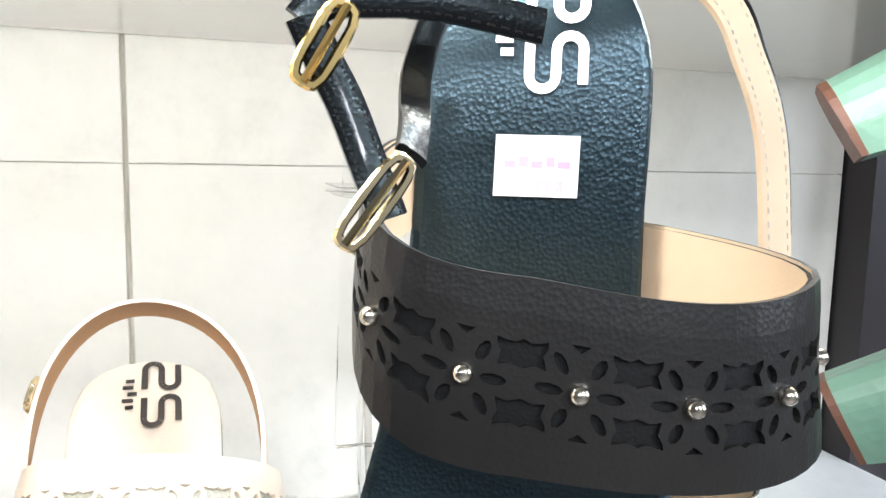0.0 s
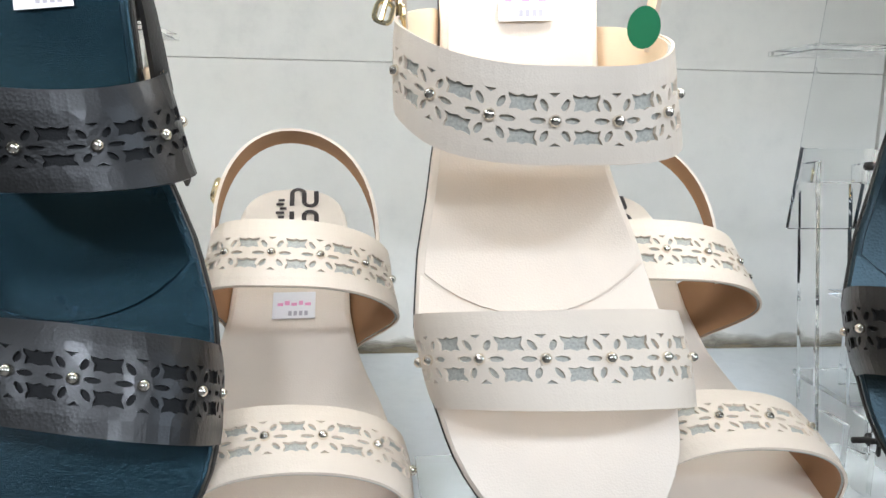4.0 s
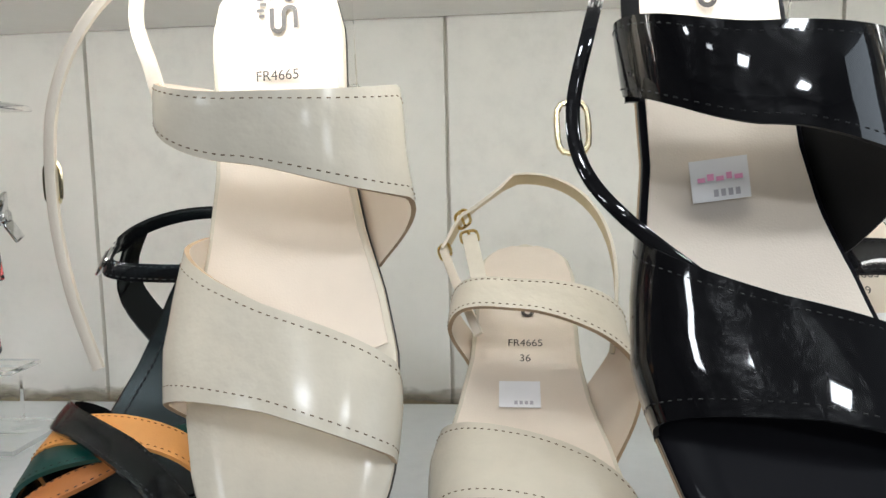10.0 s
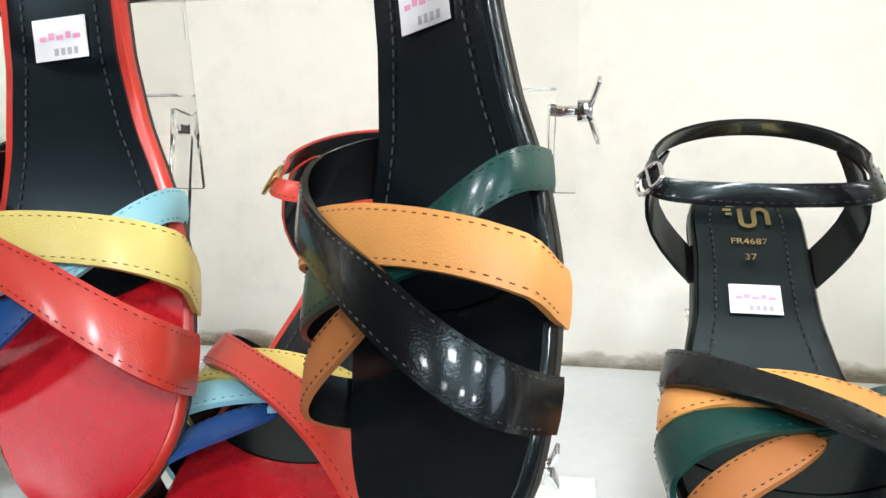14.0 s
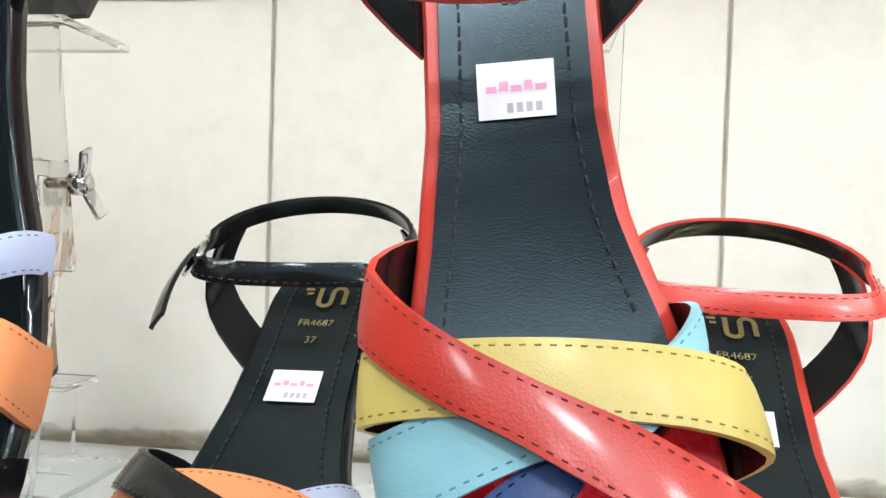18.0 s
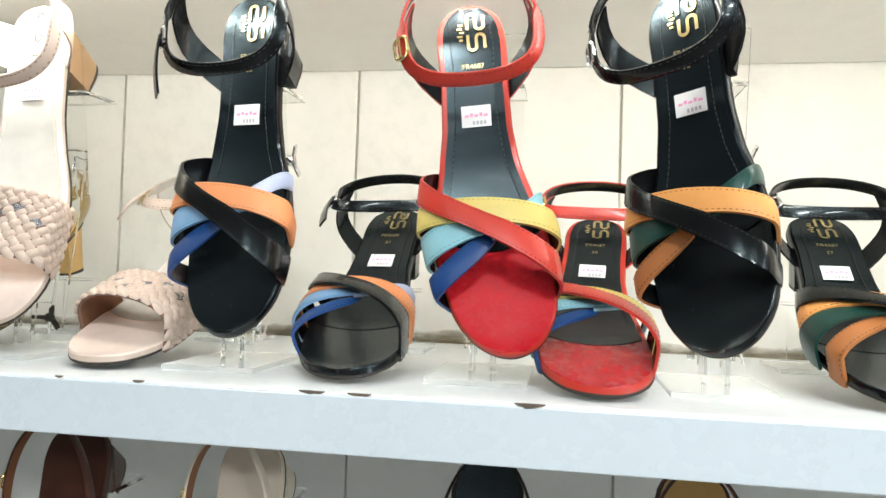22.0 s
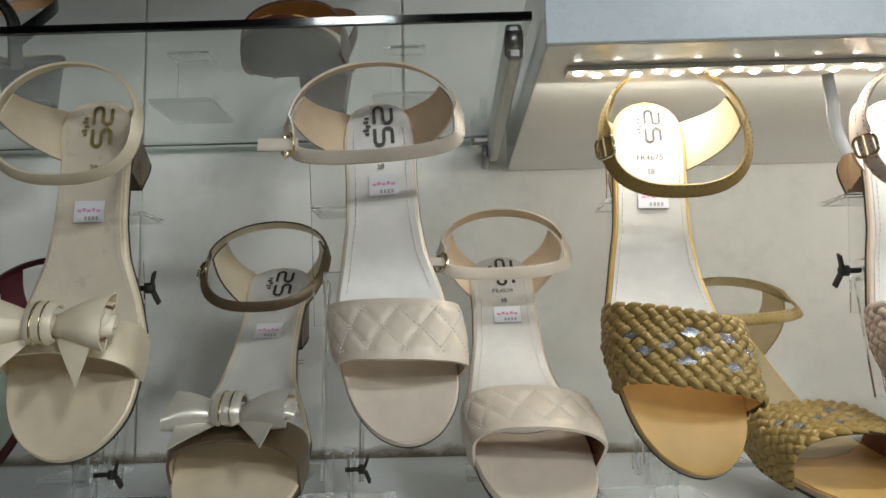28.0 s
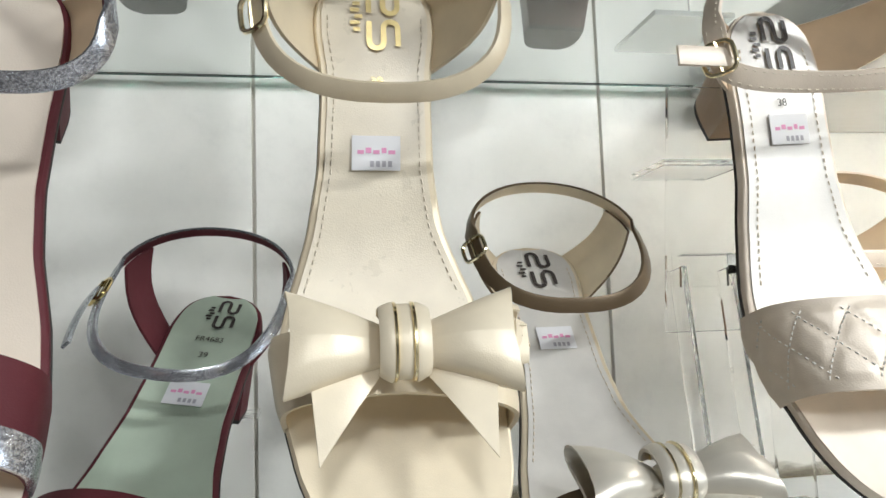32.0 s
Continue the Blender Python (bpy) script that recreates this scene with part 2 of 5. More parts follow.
M["gold"] = leather("antique_gold_leather", (0.37, 0.25, 0.078), 0.34, grain=1100, metal=0.2)
M["gold_sole"] = leather("ochre_sole_leather", (0.72, 0.45, 0.15), 0.4, grain=1300, bstr=0.1)
M["gold_insole"] = leather("pale_gold_insole", (0.64, 0.53, 0.33), 0.34, grain=1300, bstr=0.1, metal=0.2)
M["rose"] = leather("rose_nude_leather", (0.58, 0.455, 0.375), 0.42, grain=1100)
M["rose_sole"] = leather("rose_sole_leather", (0.84, 0.69, 0.60), 0.36, grain=1300, bstr=0.1)
M["pearl"] = leather("pearl_insole_leather", (0.70, 0.67, 0.62), 0.30, grain=1300, bstr=0.06, metal=0.08)
M["quilt"] = leather("pearl_nude_leather", (0.76, 0.655, 0.535), 0.36, grain=1300, bstr=0.1, metal=0.1)
M["champagne"] = leather("champagne_satin", (0.76, 0.65, 0.47), 0.36, grain=1600, bstr=0.08, metal=0.12)
M["champagne_insole"] = leather("champagne_insole", (0.76, 0.675, 0.53), 0.28, grain=1300, bstr=0.1, metal=0.05)
# Plait backings are darkened to paint shade into the gaps between strands.
M["gold_gap_shade"] = leather("shaded_gold_backing", (0.12, 0.07, 0.02), 0.6)
M["rose_gap_shade"] = leather("shaded_rose_backing", (0.20, 0.11, 0.08), 0.6)
M["bow_bronze"] = leather("pale_silver_satin", (0.62, 0.58, 0.50), 0.30, grain=1600, bstr=0.08, metal=0.40)
M["bow_satin"] = leather("pearl_bow_satin", (0.80, 0.70, 0.53), 0.36, grain=1600, bstr=0.08, metal=0.10)
M["bronze"] = leather("bronze_satin", (0.15, 0.105, 0.06), 0.32, grain=1600, bstr=0.08, metal=0.4)
M["maroon"] = leather("maroon_suede", (0.10, 0.012, 0.018), 0.7)
M["mint"] = leather("mint_croc_leather", (0.18, 0.33, 0.25), 0.34, grain=170, bstr=0.6)
M["pale_green"] = leather("pale_green_insole", (0.50, 0.58, 0.46), 0.4, grain=1300, bstr=0.1)
M["brown_shoe"] = leather("dark_brown_leather", (0.07, 0.022, 0.012), 0.35)
M["heel_tip_brown"] = leather("brown_heel_tip", (0.15, 0.065, 0.04), 0.5)
M["heel_tan"] = leather("wrapped_heel_tan", (0.40, 0.25, 0.13), 0.45)
M["rubber"] = plain("dark_rubber", (0.03, 0.025, 0.02), 0.7)
M["sole_tan"] = plain("tan_sole_edge", (0.45, 0.32, 0.20), 0.6)
M["silver_glitter"] = glitter("silver_glitter", (0.75, 0.76, 0.80), (0.30, 0.30, 0.33))
M["grey_mesh"] = plain("grey_mesh_backing", (0.45, 0.44, 0.38), 0.5, 0.2, 900, 0.3)
M["brass"] = metal("brass", (0.82, 0.62, 0.26), 0.2)
M["pale_gold"] = metal("pale_gold_metal", (0.90, 0.78, 0.50), 0.18)
M["chrome"] = metal("chrome", (0.85, 0.85, 0.86), 0.12)
M["stud"] = metal("stud_metal", (0.92, 0.86, 0.74), 0.15)
M["dark_stitch"] = plain("dark_thread", (0.03, 0.03, 0.03), 0.8)
M["dim_stitch"] = plain("dim_thread", (0.15, 0.095, 0.05), 0.8)
M["pale_stitch"] = plain("pale_thread", (0.70, 0.62, 0.50), 0.8)
M["white_stitch"] = plain("white_thread", (0.78, 0.75, 0.70), 0.8)
M["red_stitch"] = plain("red_thread", (0.20, 0.012, 0.010), 0.8)
M["yellow_stitch"] = plain("yellow_thread", (0.34, 0.25, 0.05), 0.8)
M["orange_stitch"] = plain("orange_thread", (0.36, 0.12, 0.03), 0.8)
M["blue_stitch"] = plain("blue_thread", (0.14, 0.30, 0.38), 0.8)
M["black_stitch"] = plain("black_thread", (0.02, 0.02, 0.02), 0.6)
M["paper"] = plain("white_paper", (0.86, 0.85, 0.86), 0.55, 0.02)
M["pink"] = plain("pink_print", (0.84, 0.36, 0.58), 0.6, 0.04)
M["grey_print"] = plain("grey_print", (0.46, 0.44, 0.48), 0.6)
M["green_sticker"] = plain("green_sticker", (0.02, 0.22, 0.09), 0.45)
M["print_dark"] = plain("dark_foil_print", (0.05, 0.04, 0.035), 0.4)
M["print_gold"] = metal("gold_foil_print", (0.72, 0.58, 0.28), 0.3)
M["print_white"] = plain("white_print", (0.85, 0.85, 0.86), 0.5)
M["acrylic"] = clear("clear_acrylic", ior=1.14)
M["plate"] = clear("scuffed_acrylic_plate", (0.93, 0.94, 0.92), 0.12, 1.1)
M["plate"].node_tree.nodes["Principled BSDF"].inputs["Transmission Weight"].default_value = 0.72
M["glass"] = clear("clear_glass", (0.93, 0.97, 0.95), 0.0, 1.45)
M["glass_edge"] = clear("green_glass_edge", (0.25, 0.55, 0.45), 0.05, 1.45)
M["tape"] = plain("yellowed_tape", (0.62, 0.42, 0.12), 0.4, 0.2, 40)
# Wall mottling: dirt, plus soft shadow and reflection blotches put into the colour.
M["wall"] = painted("cream_wall_tile", (0.84, 0.82, 0.76), (0.50, 0.43, 0.32), 0.62, 0.42, 5, 0.0)
M["grout"] = plain("grout", (0.74, 0.71, 0.64), 0.9)
M["shelf"] = painted("white_shelf_paint", (0.80, 0.83, 0.84), (0.45, 0.40, 0.32), 0.45, 0.4, 9)
M["fascia"] = painted("white_fascia", (0.70, 0.77, 0.82), (0.50, 0.55, 0.52), 0.2, 0.25, 4, 0.3)
M["shelf_under"] = painted("glossy_white_board", (0.80, 0.78, 0.72), (0.60, 0.55, 0.45), 0.2, 0.16, 4, 0.5)
M["chip"] = plain("bare_board_chip", (0.13, 0.10, 0.08), 0.9, 0.4, 200)
M["dark_board"] = plain("dark_board", (0.020, 0.016, 0.018), 0.5)
# Floor, walls and ceiling are kept dark to hold down reflections in black leather.
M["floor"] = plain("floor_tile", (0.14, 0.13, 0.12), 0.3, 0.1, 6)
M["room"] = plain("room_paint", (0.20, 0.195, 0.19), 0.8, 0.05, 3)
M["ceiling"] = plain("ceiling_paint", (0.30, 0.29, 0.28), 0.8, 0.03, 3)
M["steel"] = metal("shelf_bracket_steel", (0.50, 0.49, 0.47), 0.35)


def emit_mat(name, c, s):
    m, nt, b = node_mat(name)
    b.inputs["Emission Color"].default_value, b.inputs["Emission Strength"].default_value = (*c, 1), s
    b.inputs["Base Color"].default_value = (*c, 1)
    return m


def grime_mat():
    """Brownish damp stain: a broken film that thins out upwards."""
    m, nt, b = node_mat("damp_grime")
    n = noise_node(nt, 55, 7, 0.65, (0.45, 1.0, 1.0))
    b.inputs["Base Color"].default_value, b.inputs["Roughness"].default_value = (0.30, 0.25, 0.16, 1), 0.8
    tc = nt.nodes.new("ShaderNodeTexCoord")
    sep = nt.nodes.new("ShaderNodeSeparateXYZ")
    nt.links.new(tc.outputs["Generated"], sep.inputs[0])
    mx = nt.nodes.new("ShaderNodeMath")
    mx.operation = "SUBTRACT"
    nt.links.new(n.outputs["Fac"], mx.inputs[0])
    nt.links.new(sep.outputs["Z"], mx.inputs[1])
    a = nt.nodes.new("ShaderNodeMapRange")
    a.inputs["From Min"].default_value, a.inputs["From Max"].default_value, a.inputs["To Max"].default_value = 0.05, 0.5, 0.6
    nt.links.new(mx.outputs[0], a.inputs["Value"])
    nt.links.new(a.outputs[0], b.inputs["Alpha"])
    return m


M["grime"] = grime_mat()
M["led"] = emit_mat("led_glow", (1.0, 0.95, 0.84), 45)
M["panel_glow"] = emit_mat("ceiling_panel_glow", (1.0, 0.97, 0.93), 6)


# ---- mesh helpers ----
def part(name, bm, mats, parent, label="", smooth=False):
    me = bpy.data.meshes.new(name)
    if smooth:
        for f in bm.faces:
            f.smooth = True
    bm.to_mesh(me)
    bm.free()
    for m in (mats if isinstance(mats, (list, tuple)) else [mats]):
        me.materials.append(M[m] if isinstance(m, str) else m)
    ob = new(name, me)
    ob.parent = parent
    if mats in ("acrylic", "glass", "plate"):
        ob.visible_shadow = False
    if label:
        ob["label"] = label
    return ob


def raw(name, verts, faces, mats, parent, idx=None, smooth=False, label=""):
    me = bpy.data.meshes.new(name)
    me.from_pydata([tuple(v) for v in verts], [], faces)
    for m in (mats if isinstance(mats, (list, tuple)) else [mats]):
        me.materials.append(M[m] if isinstance(m, str) else m)
    if idx is not None:
        if not isinstance(mats, (list, tuple)) or len(mats) < 3:
            idx = [0 if k == 2 else k for k in idx]
        me.polygons.foreach_set("material_index", idx)
    if smooth:
        me.polygons.foreach_set("use_smooth", [True] * len(faces))
        me.set_sharp_from_angle(angle=radians(52))
    me.update()
    ob = new(name, me)
    ob.parent = parent
    if label:
        ob["label"] = label
    return ob


def box_bm(sx, sy, sz, at=(0, 0, 0), bev=0.0, bm=None, rot=None):
    bm = bm or bmesh.new()
    m = Matrix.Translation(at) @ (rot or Matrix.Identity(4)) @ Matrix.Diagonal((sx, sy, sz, 1))
    r = bmesh.ops.create_cube(bm, size=1, matrix=m)
    if bev:
        es = list({e for v in r["verts"] for e in v.link_edges})
        bmesh.ops.bevel(bm, geom=es, offset=bev, segments=2, affect="EDGES", profile=0.5)
    return bm


def cyl_bm(rad, length, m, seg=14, bm=None, r2=None):
    bm = bm or bmesh.new()
    bmesh.ops.create_cone(bm, cap_ends=True, segments=seg, radius1=rad, radius2=rad if r2 is None else r2, depth=length, matrix=m)
    return bm


def struct(name, bm, mats, label, category=""):
    ob = part(name, bm, mats, None)
    return tagged(ob, label, category or name.split("_")[0], "", "structure")


# ---- sandal geometry ----
def stuff(*args, **kw):
    ob = raw(*args, **kw)
    ob["kind"] = "stuff"
    return ob


HW_ROUND = [(s, 0.0408 * math.sqrt(max(1 - ((0.205 - s) / 0.205) ** 2, 0.0))) for s in (0.0, 0.001, 0.003, 0.006, 0.01, 0.016, 0.024, 0.034, 0.048, 0.065, 0.085, 0.11, 0.15, 0.19)] + [ (0.24, 0.0425), (0.33, 0.0435), (0.43, 0.0395), (0.53, 0.0330), (0.64, 0.0285), (0.76, 0.0275), (0.88, 0.0280), (0.93, 0.0262), (0.96, 0.0225), (0.98, 0.0170), (0.993, 0.0105), (1.0, 0.0)]
HW_SQUARE = [(0, 0.0), (0.002, 0.0120), (0.006, 0.0195), (0.015, 0.0245), (0.030, 0.0280), (0.06, 0.0320), (0.13, 0.0385), (0.24, 0.0425), (0.33, 0.0430), (0.43, 0.0390), (0.53, 0.0330), (0.64, 0.0285), (0.76, 0.0275), (0.88, 0.0280), (0.945, 0.0245), (0.98, 0.0160), (1.0, 0.0)]


class Foot:
    """The bent sole of a sandal: y runs from the toe to the heel along the chord, z out of the footbed."""

    def __init__(self, chord, square=False, arch=24.0, wide=1.0, sway=0.011, waist=1.0):
        s = np.linspace(0, 1, 81)
        ang = np.interp(s, [0, 0.06, 0.30, 0.42, 0.58, 0.78, 1.0], [-10, -3, 0, arch * 0.45, arch, arch * 0.95, arch * 0.62])
        ds = np.diff(s, prepend=0)
        y, z = np.cumsum(np.cos(np.radians(ang)) * ds), np.cumsum(np.sin(np.radians(ang)) * ds)
        size = math.hypot(y[-1], z[-1])
        a = math.atan2(z[-1], y[-1])
        self.L = chord / size
        self.turn = a
        self.s, self.y, self.z = s, (y * math.cos(a) + z * math.sin(a)) * self.L, (-y * math.sin(a) + z * math.cos(a)) * self.L
        self.ang = np.radians(ang) - a
        prof = HW_SQUARE if square else HW_ROUND
        self.hwv = np.array(prof)
        self.wide, self.sway, self.waist = wide, sway, waist

    def hw(self, s):
        return float(np.interp(s, self.hwv[:, 0], self.hwv[:, 1]) * np.interp(s, [0.33, 0.55, 0.82, 0.95], [1.0, self.waist, self.waist, 1.0])) * self.wide

    def mid(self, s):
        return float(np.interp(s, [0, 0.12, 0.33, 0.55, 0.8, 1], [self.sway, self.sway * 0.75, 0.15 * self.sway, -0.15 * self.sway, 0, 0]))

    def base(self, s):
        k = min(max(s, 0.0), 1.0)
        y, z, a = float(np.interp(k, self.s, self.y)), float(np.interp(k, self.s, self.z)), float(np.interp(k, self.s, self.ang))
        e = (s - k) * self.L
        return y + e * math.cos(a), z + e * math.sin(a), a

    def at(self, s, x=0.0, lift=0.0):
        y, z, a = self.base(s)
        return Vector((self.mid(s) + x, y - math.sin(a) * lift, z + math.cos(a) * lift))


def grid_solid(pts, nrm, thick, closed=False):
    """Vertices and faces of a sheet of thickness thick under the grid pts[i][j]; material 0 outside and on the edges, 1 inside."""
    n, m = len(pts), len(pts[0])
    verts = [p for row in pts for p in row] + [p - q * thick for row, nr in zip(pts, nrm) for p, q in zip(row, nr)]
    off, faces, idx = n * m, [], []
    for i in range(n if closed else n - 1):
        k = (i + 1) % n
        for j in range(m - 1):
            a, b, c, d = i * m + j, k * m + j, k * m + j + 1, i * m + j + 1
            faces += [(a, b, c, d), (off + d, off + c, off + b, off + a)]
            idx += [0, 1]
        for j, flip in ((0, False), (m - 1, True)):
            a, b = i * m + j, k * m + j
            faces.append((off + a, off + b, b, a) if not flip else (a, b, off + b, off + a))
            idx.append(2)
    if not closed:
        for i, flip in ((0, True), (n - 1, False)):
            for j in range(m - 1):
                a, b = i * m + j, i * m + j + 1
                faces.append((a, b, off + b, off + a) if flip else (off + a, off + b, b, a))
                idx.append(2)
    return verts, faces, idx


def surf_normals(pts, closed=False):
    n, m = len(pts), len(pts[0])
    out = []
    for i in range(n):
        row = []
        for j in range(m):
            a = pts[(i + 1) % n if closed else min(i + 1, n - 1)][j] - pts[(i - 1) % n if closed else max(i - 1, 0)][j]
            b = pts[i][min(j + 1, m - 1)] - pts[i][max(j - 1, 0)]
            row.append(a.cross(b).normalized())
        out.append(row)
    return out


class Band:
    """A strap over the foot: u goes from its left end to its right end, v from its toe edge to its heel edge."""

    def __init__(self, foot, sl, sr, wl, wm, wr, h, off=0.002, lift=0.0, u0=0.0, u1=1.0, bow=0.0, skew=0.0, power=0.7, offr=None, shoe=False, tip=False, hook=0.0, flare=0.0):
        self.shoe, self.tip, self.hook, self.flare = shoe, tip, hook, flare
        self.f, self.sl, self.sr, self.w, self.h, self.off, self.lift, self.u0, self.u1, self.bow, self.skew, self.power = foot, sl, sr, (wl, wm, wr), h, off, lift, u0, u1, bow, skew, power
        self.offr = off if offr is None else offr

    def point(self, u, v):
        f, w = self.f, float(np.interp(u, [0, 0.5, 1], self.w))
        if self.tip:
            w *= math.sqrt(max(1 - max((u - self.u1 + 0.16) / 0.16, 0) ** 2, 0.004))
        a = math.pi * u
        s0 = self.sl + (self.sr - self.sl) * (0.5 - 0.5 * math.cos(a)) + self.bow * math.sin(a) - self.hook * max((u - 0.84) / 0.16, 0.0) ** 1.5
        s = s0 + v * w / f.L + self.skew * v * math.sin(a)
        sn = max(math.sin(a), 0.0)
        out = self.off + (self.offr - self.off) * (0.5 - 0.5 * math.cos(a))
        if self.shoe:
            ca = math.copysign(abs(math.cos(a)) ** 0.72, math.cos(a))
            x = -(f.hw(min(max(s, 0.10), 0.9)) + 0.001 + self.lift + out * min(1.0, 2.0 * sn) * (2 - min(1.0, 2.0 * sn))) * ca
        else:
            x = -(f.hw(min(max(s, 0.10), 0.9)) + (self.lift + out) * min(1.0, 0.06 + 2.2 * sn)) * math.cos(a) * (1 + 0.05 * sn)
        x -= self.flare * v * math.cos(a)
        return f.at(s, x, (self.h + self.lift) * sn ** self.power - 0.0095 * (1 - sn) ** 2)

    def normal(self, u, v, e=0.01):
        a = self.point(min(u + e, 1), v) - self.point(max(u - e, 0), v)
        b = self.point(u, v + e) - self.point(u, v - e)
        return a.cross(b).normalized()

    def place(self, u, v, up):
        return self.point(u, v) + self.normal(u, v) * up

    def sheet(self, nu=26, nv=4, bulge=0.0006):
        us = [self.u0 + (self.u1 - self.u0) * i / nu for i in range(nu + 1)]
        vs = [-0.5 + j / nv for j in range(nv + 1)]
        nrm = [[self.normal(u, v) for v in vs] for u in us]
        pts = [[self.point(u, v) + n * bulge * (1 - (2 * v) ** 4) for v, n in zip(vs, nr)] for u, nr in zip(us, nrm)]
        return pts, nrm


def add_band(thing, foot, mats, stitch="", name="strap", label="", nu=26, nv=4, thick=0.0022, puff=None, **kw):
    b = Band(foot, **kw)
    pts, nrm = b.sheet(nu, nv)
    if puff:
        us = [b.u0 + (b.u1 - b.u0) * i / nu for i in range(nu + 1)]
        for i, u in enumerate(us):
            for j in range(nv + 1):
                pts[i][j] = pts[i][j] + nrm[i][j] * puff(u, -0.5 + j / nv)
    v, f, k = grid_solid(pts, nrm, thick)
    ob = raw(name, v, f, mats, thing, k, True, label)
    if stitch:
        add_stitches(ob, b, stitch)
    return ob, b


def dash(verts, faces, p, t, n, length, wide, high):
    """One stitch: a small roof-shaped prism."""
    s = t.cross(n).normalized() * wide / 2
    d = t * length / 2
    k = len(verts)
    verts += [p - d - s, p - d + s, p + d + s, p + d - s, p - d * 0.5 + n * high, p + d * 0.5 + n * high]
    faces += [(k, k + 3, k + 5, k + 4), (k + 1, k + 4, k + 5, k + 2), (k, k + 4, k + 1), (k + 3, k + 2, k + 5)]


def add_stitches(parent, b, mat, vs=(-0.40, 0.40), pitch=0.0036):
    verts, faces = [], []
    for v in vs:
        path = [b.place(u, v, 0.0003) for u in np.linspace(max(b.u0, 0.03), min(b.u1, 0.97), 90)]
        us = np.linspace(max(b.u0, 0.03), min(b.u1, 0.97), 90)
        run = np.concatenate([[0], np.cumsum([(q - p).length for p, q in zip(path, path[1:])])])
        for d in np.arange(0.002, run[-1], pitch):
            u = float(np.interp(d, run, us))
            p, q, n = b.place(u, v, 0.0003), b.place(min(u + 0.008, 1), v, 0.0003), b.normal(u, v)
            if (q - p).length > 1e-6:
                dash(verts, faces, p, (q - p).normalized(), n, 0.0016, 0.0005, 0.0004)
    return stuff("stitching", verts, faces, mat, parent)


def ribbon_stitches(parent, path, outward, width, mat, closed=False, k=0.33):
    verts, faces = [], []
    n = len(path)
    for i in range(n if closed else n - 1):
        p, q = path[i], path[(i + 1) % n]
        t = q - p
        if t.length < 1e-6:
            continue
        step = max(1, round(t.length / 0.0042))
        o = (outward[i] - t.normalized() * outward[i].dot(t.normalized())).normalized()
        side = t.normalized().cross(o)
        for j in range(step):
            c = p + t * (j + 0.5) / step
            for sg in (-1, 1):
                dash(verts, faces, c + side * width * k * sg + o * 0.0021, t.normalized(), o, min(0.0024, t.length / step * 0.6), 0.0006, 0.0004)
    stuff("strap_stitching", verts, faces, mat, parent)


def ribbon(thing, name, path, outward, width, mats, closed=False, thick=0.0018, widths=None, label=""):
    """A strap along a path of points, its flat side facing outward[i]."""
    n = len(path)
    pts, nrm = [], []
    for i in range(n):
        t = (path[(i + 1) % n if closed else min(i + 1, n - 1)] - path[(i - 1) % n if closed else max(i - 1, 0)]).normalized()
        o = (outward[i] - t * outward[i].dot(t)).normalized()
        side = t.cross(o)
        w = widths[i] if widths else width
        row = [path[i] + side * w * k + o * (0.0004 if abs(k) < 0.4 else 0) for k in (-0.5, -0.3, 0.0, 0.3, 0.5)]
        pts.append(row)
        nrm.append([o] * 5)
    v, f, k = grid_solid(pts, nrm, -thick, closed)
    f = [tuple(reversed(q)) for q in f]
    k = [1 - x if x in (0, 1) else x for x in k]
    return raw(name, v, f, mats, thing, k, True, label)


def add_buckle(parent, p, along, out, mat, w=0.013, l=0.012, name="buckle", r=0.0012):
    """A rectangular buckle frame with a prong; along is the strap's direction."""
    along = along.normalized()
    out = (out - along * out.dot(along)).normalized()
    side = along.cross(out)
    verts, faces = [], []
    nseg = 20
    for i in range(nseg):
        a = 2 * math.pi * i / nseg
        ca, sa = math.cos(a), math.sin(a)
        k = (abs(ca) ** 4 + abs(sa) ** 4) ** -0.25
        c = p + along * ca * k * l / 2 + side * sa * k * w / 2
        d = (along * ca + side * sa).normalized()
        for j in range(6):
            b = 2 * math.pi * j / 6
            verts.append(c + (d * math.cos(b) + out * math.sin(b)) * r)
    for i in range(nseg):
        for j in range(6):
            faces.append((i * 6 + j, (i + 1) % nseg * 6 + j, (i + 1) % nseg * 6 + (j + 1) % 6, i * 6 + (j + 1) % 6))
    k0 = len(verts)
    for i in range(2):
        c = p + along * (l / 2 - l * i) + out * 0.001
        for j in range(4):
            b = math.pi / 2 * j
            verts.append(c + (side * math.cos(b) + out * math.sin(b)) * 0.0008)
    faces += [(k0 + j, k0 + (j + 1) % 4, k0 + 4 + (j + 1) % 4, k0 + 4 + j) for j in range(4)]
    return raw(name, verts, faces, mat, parent, None, True)


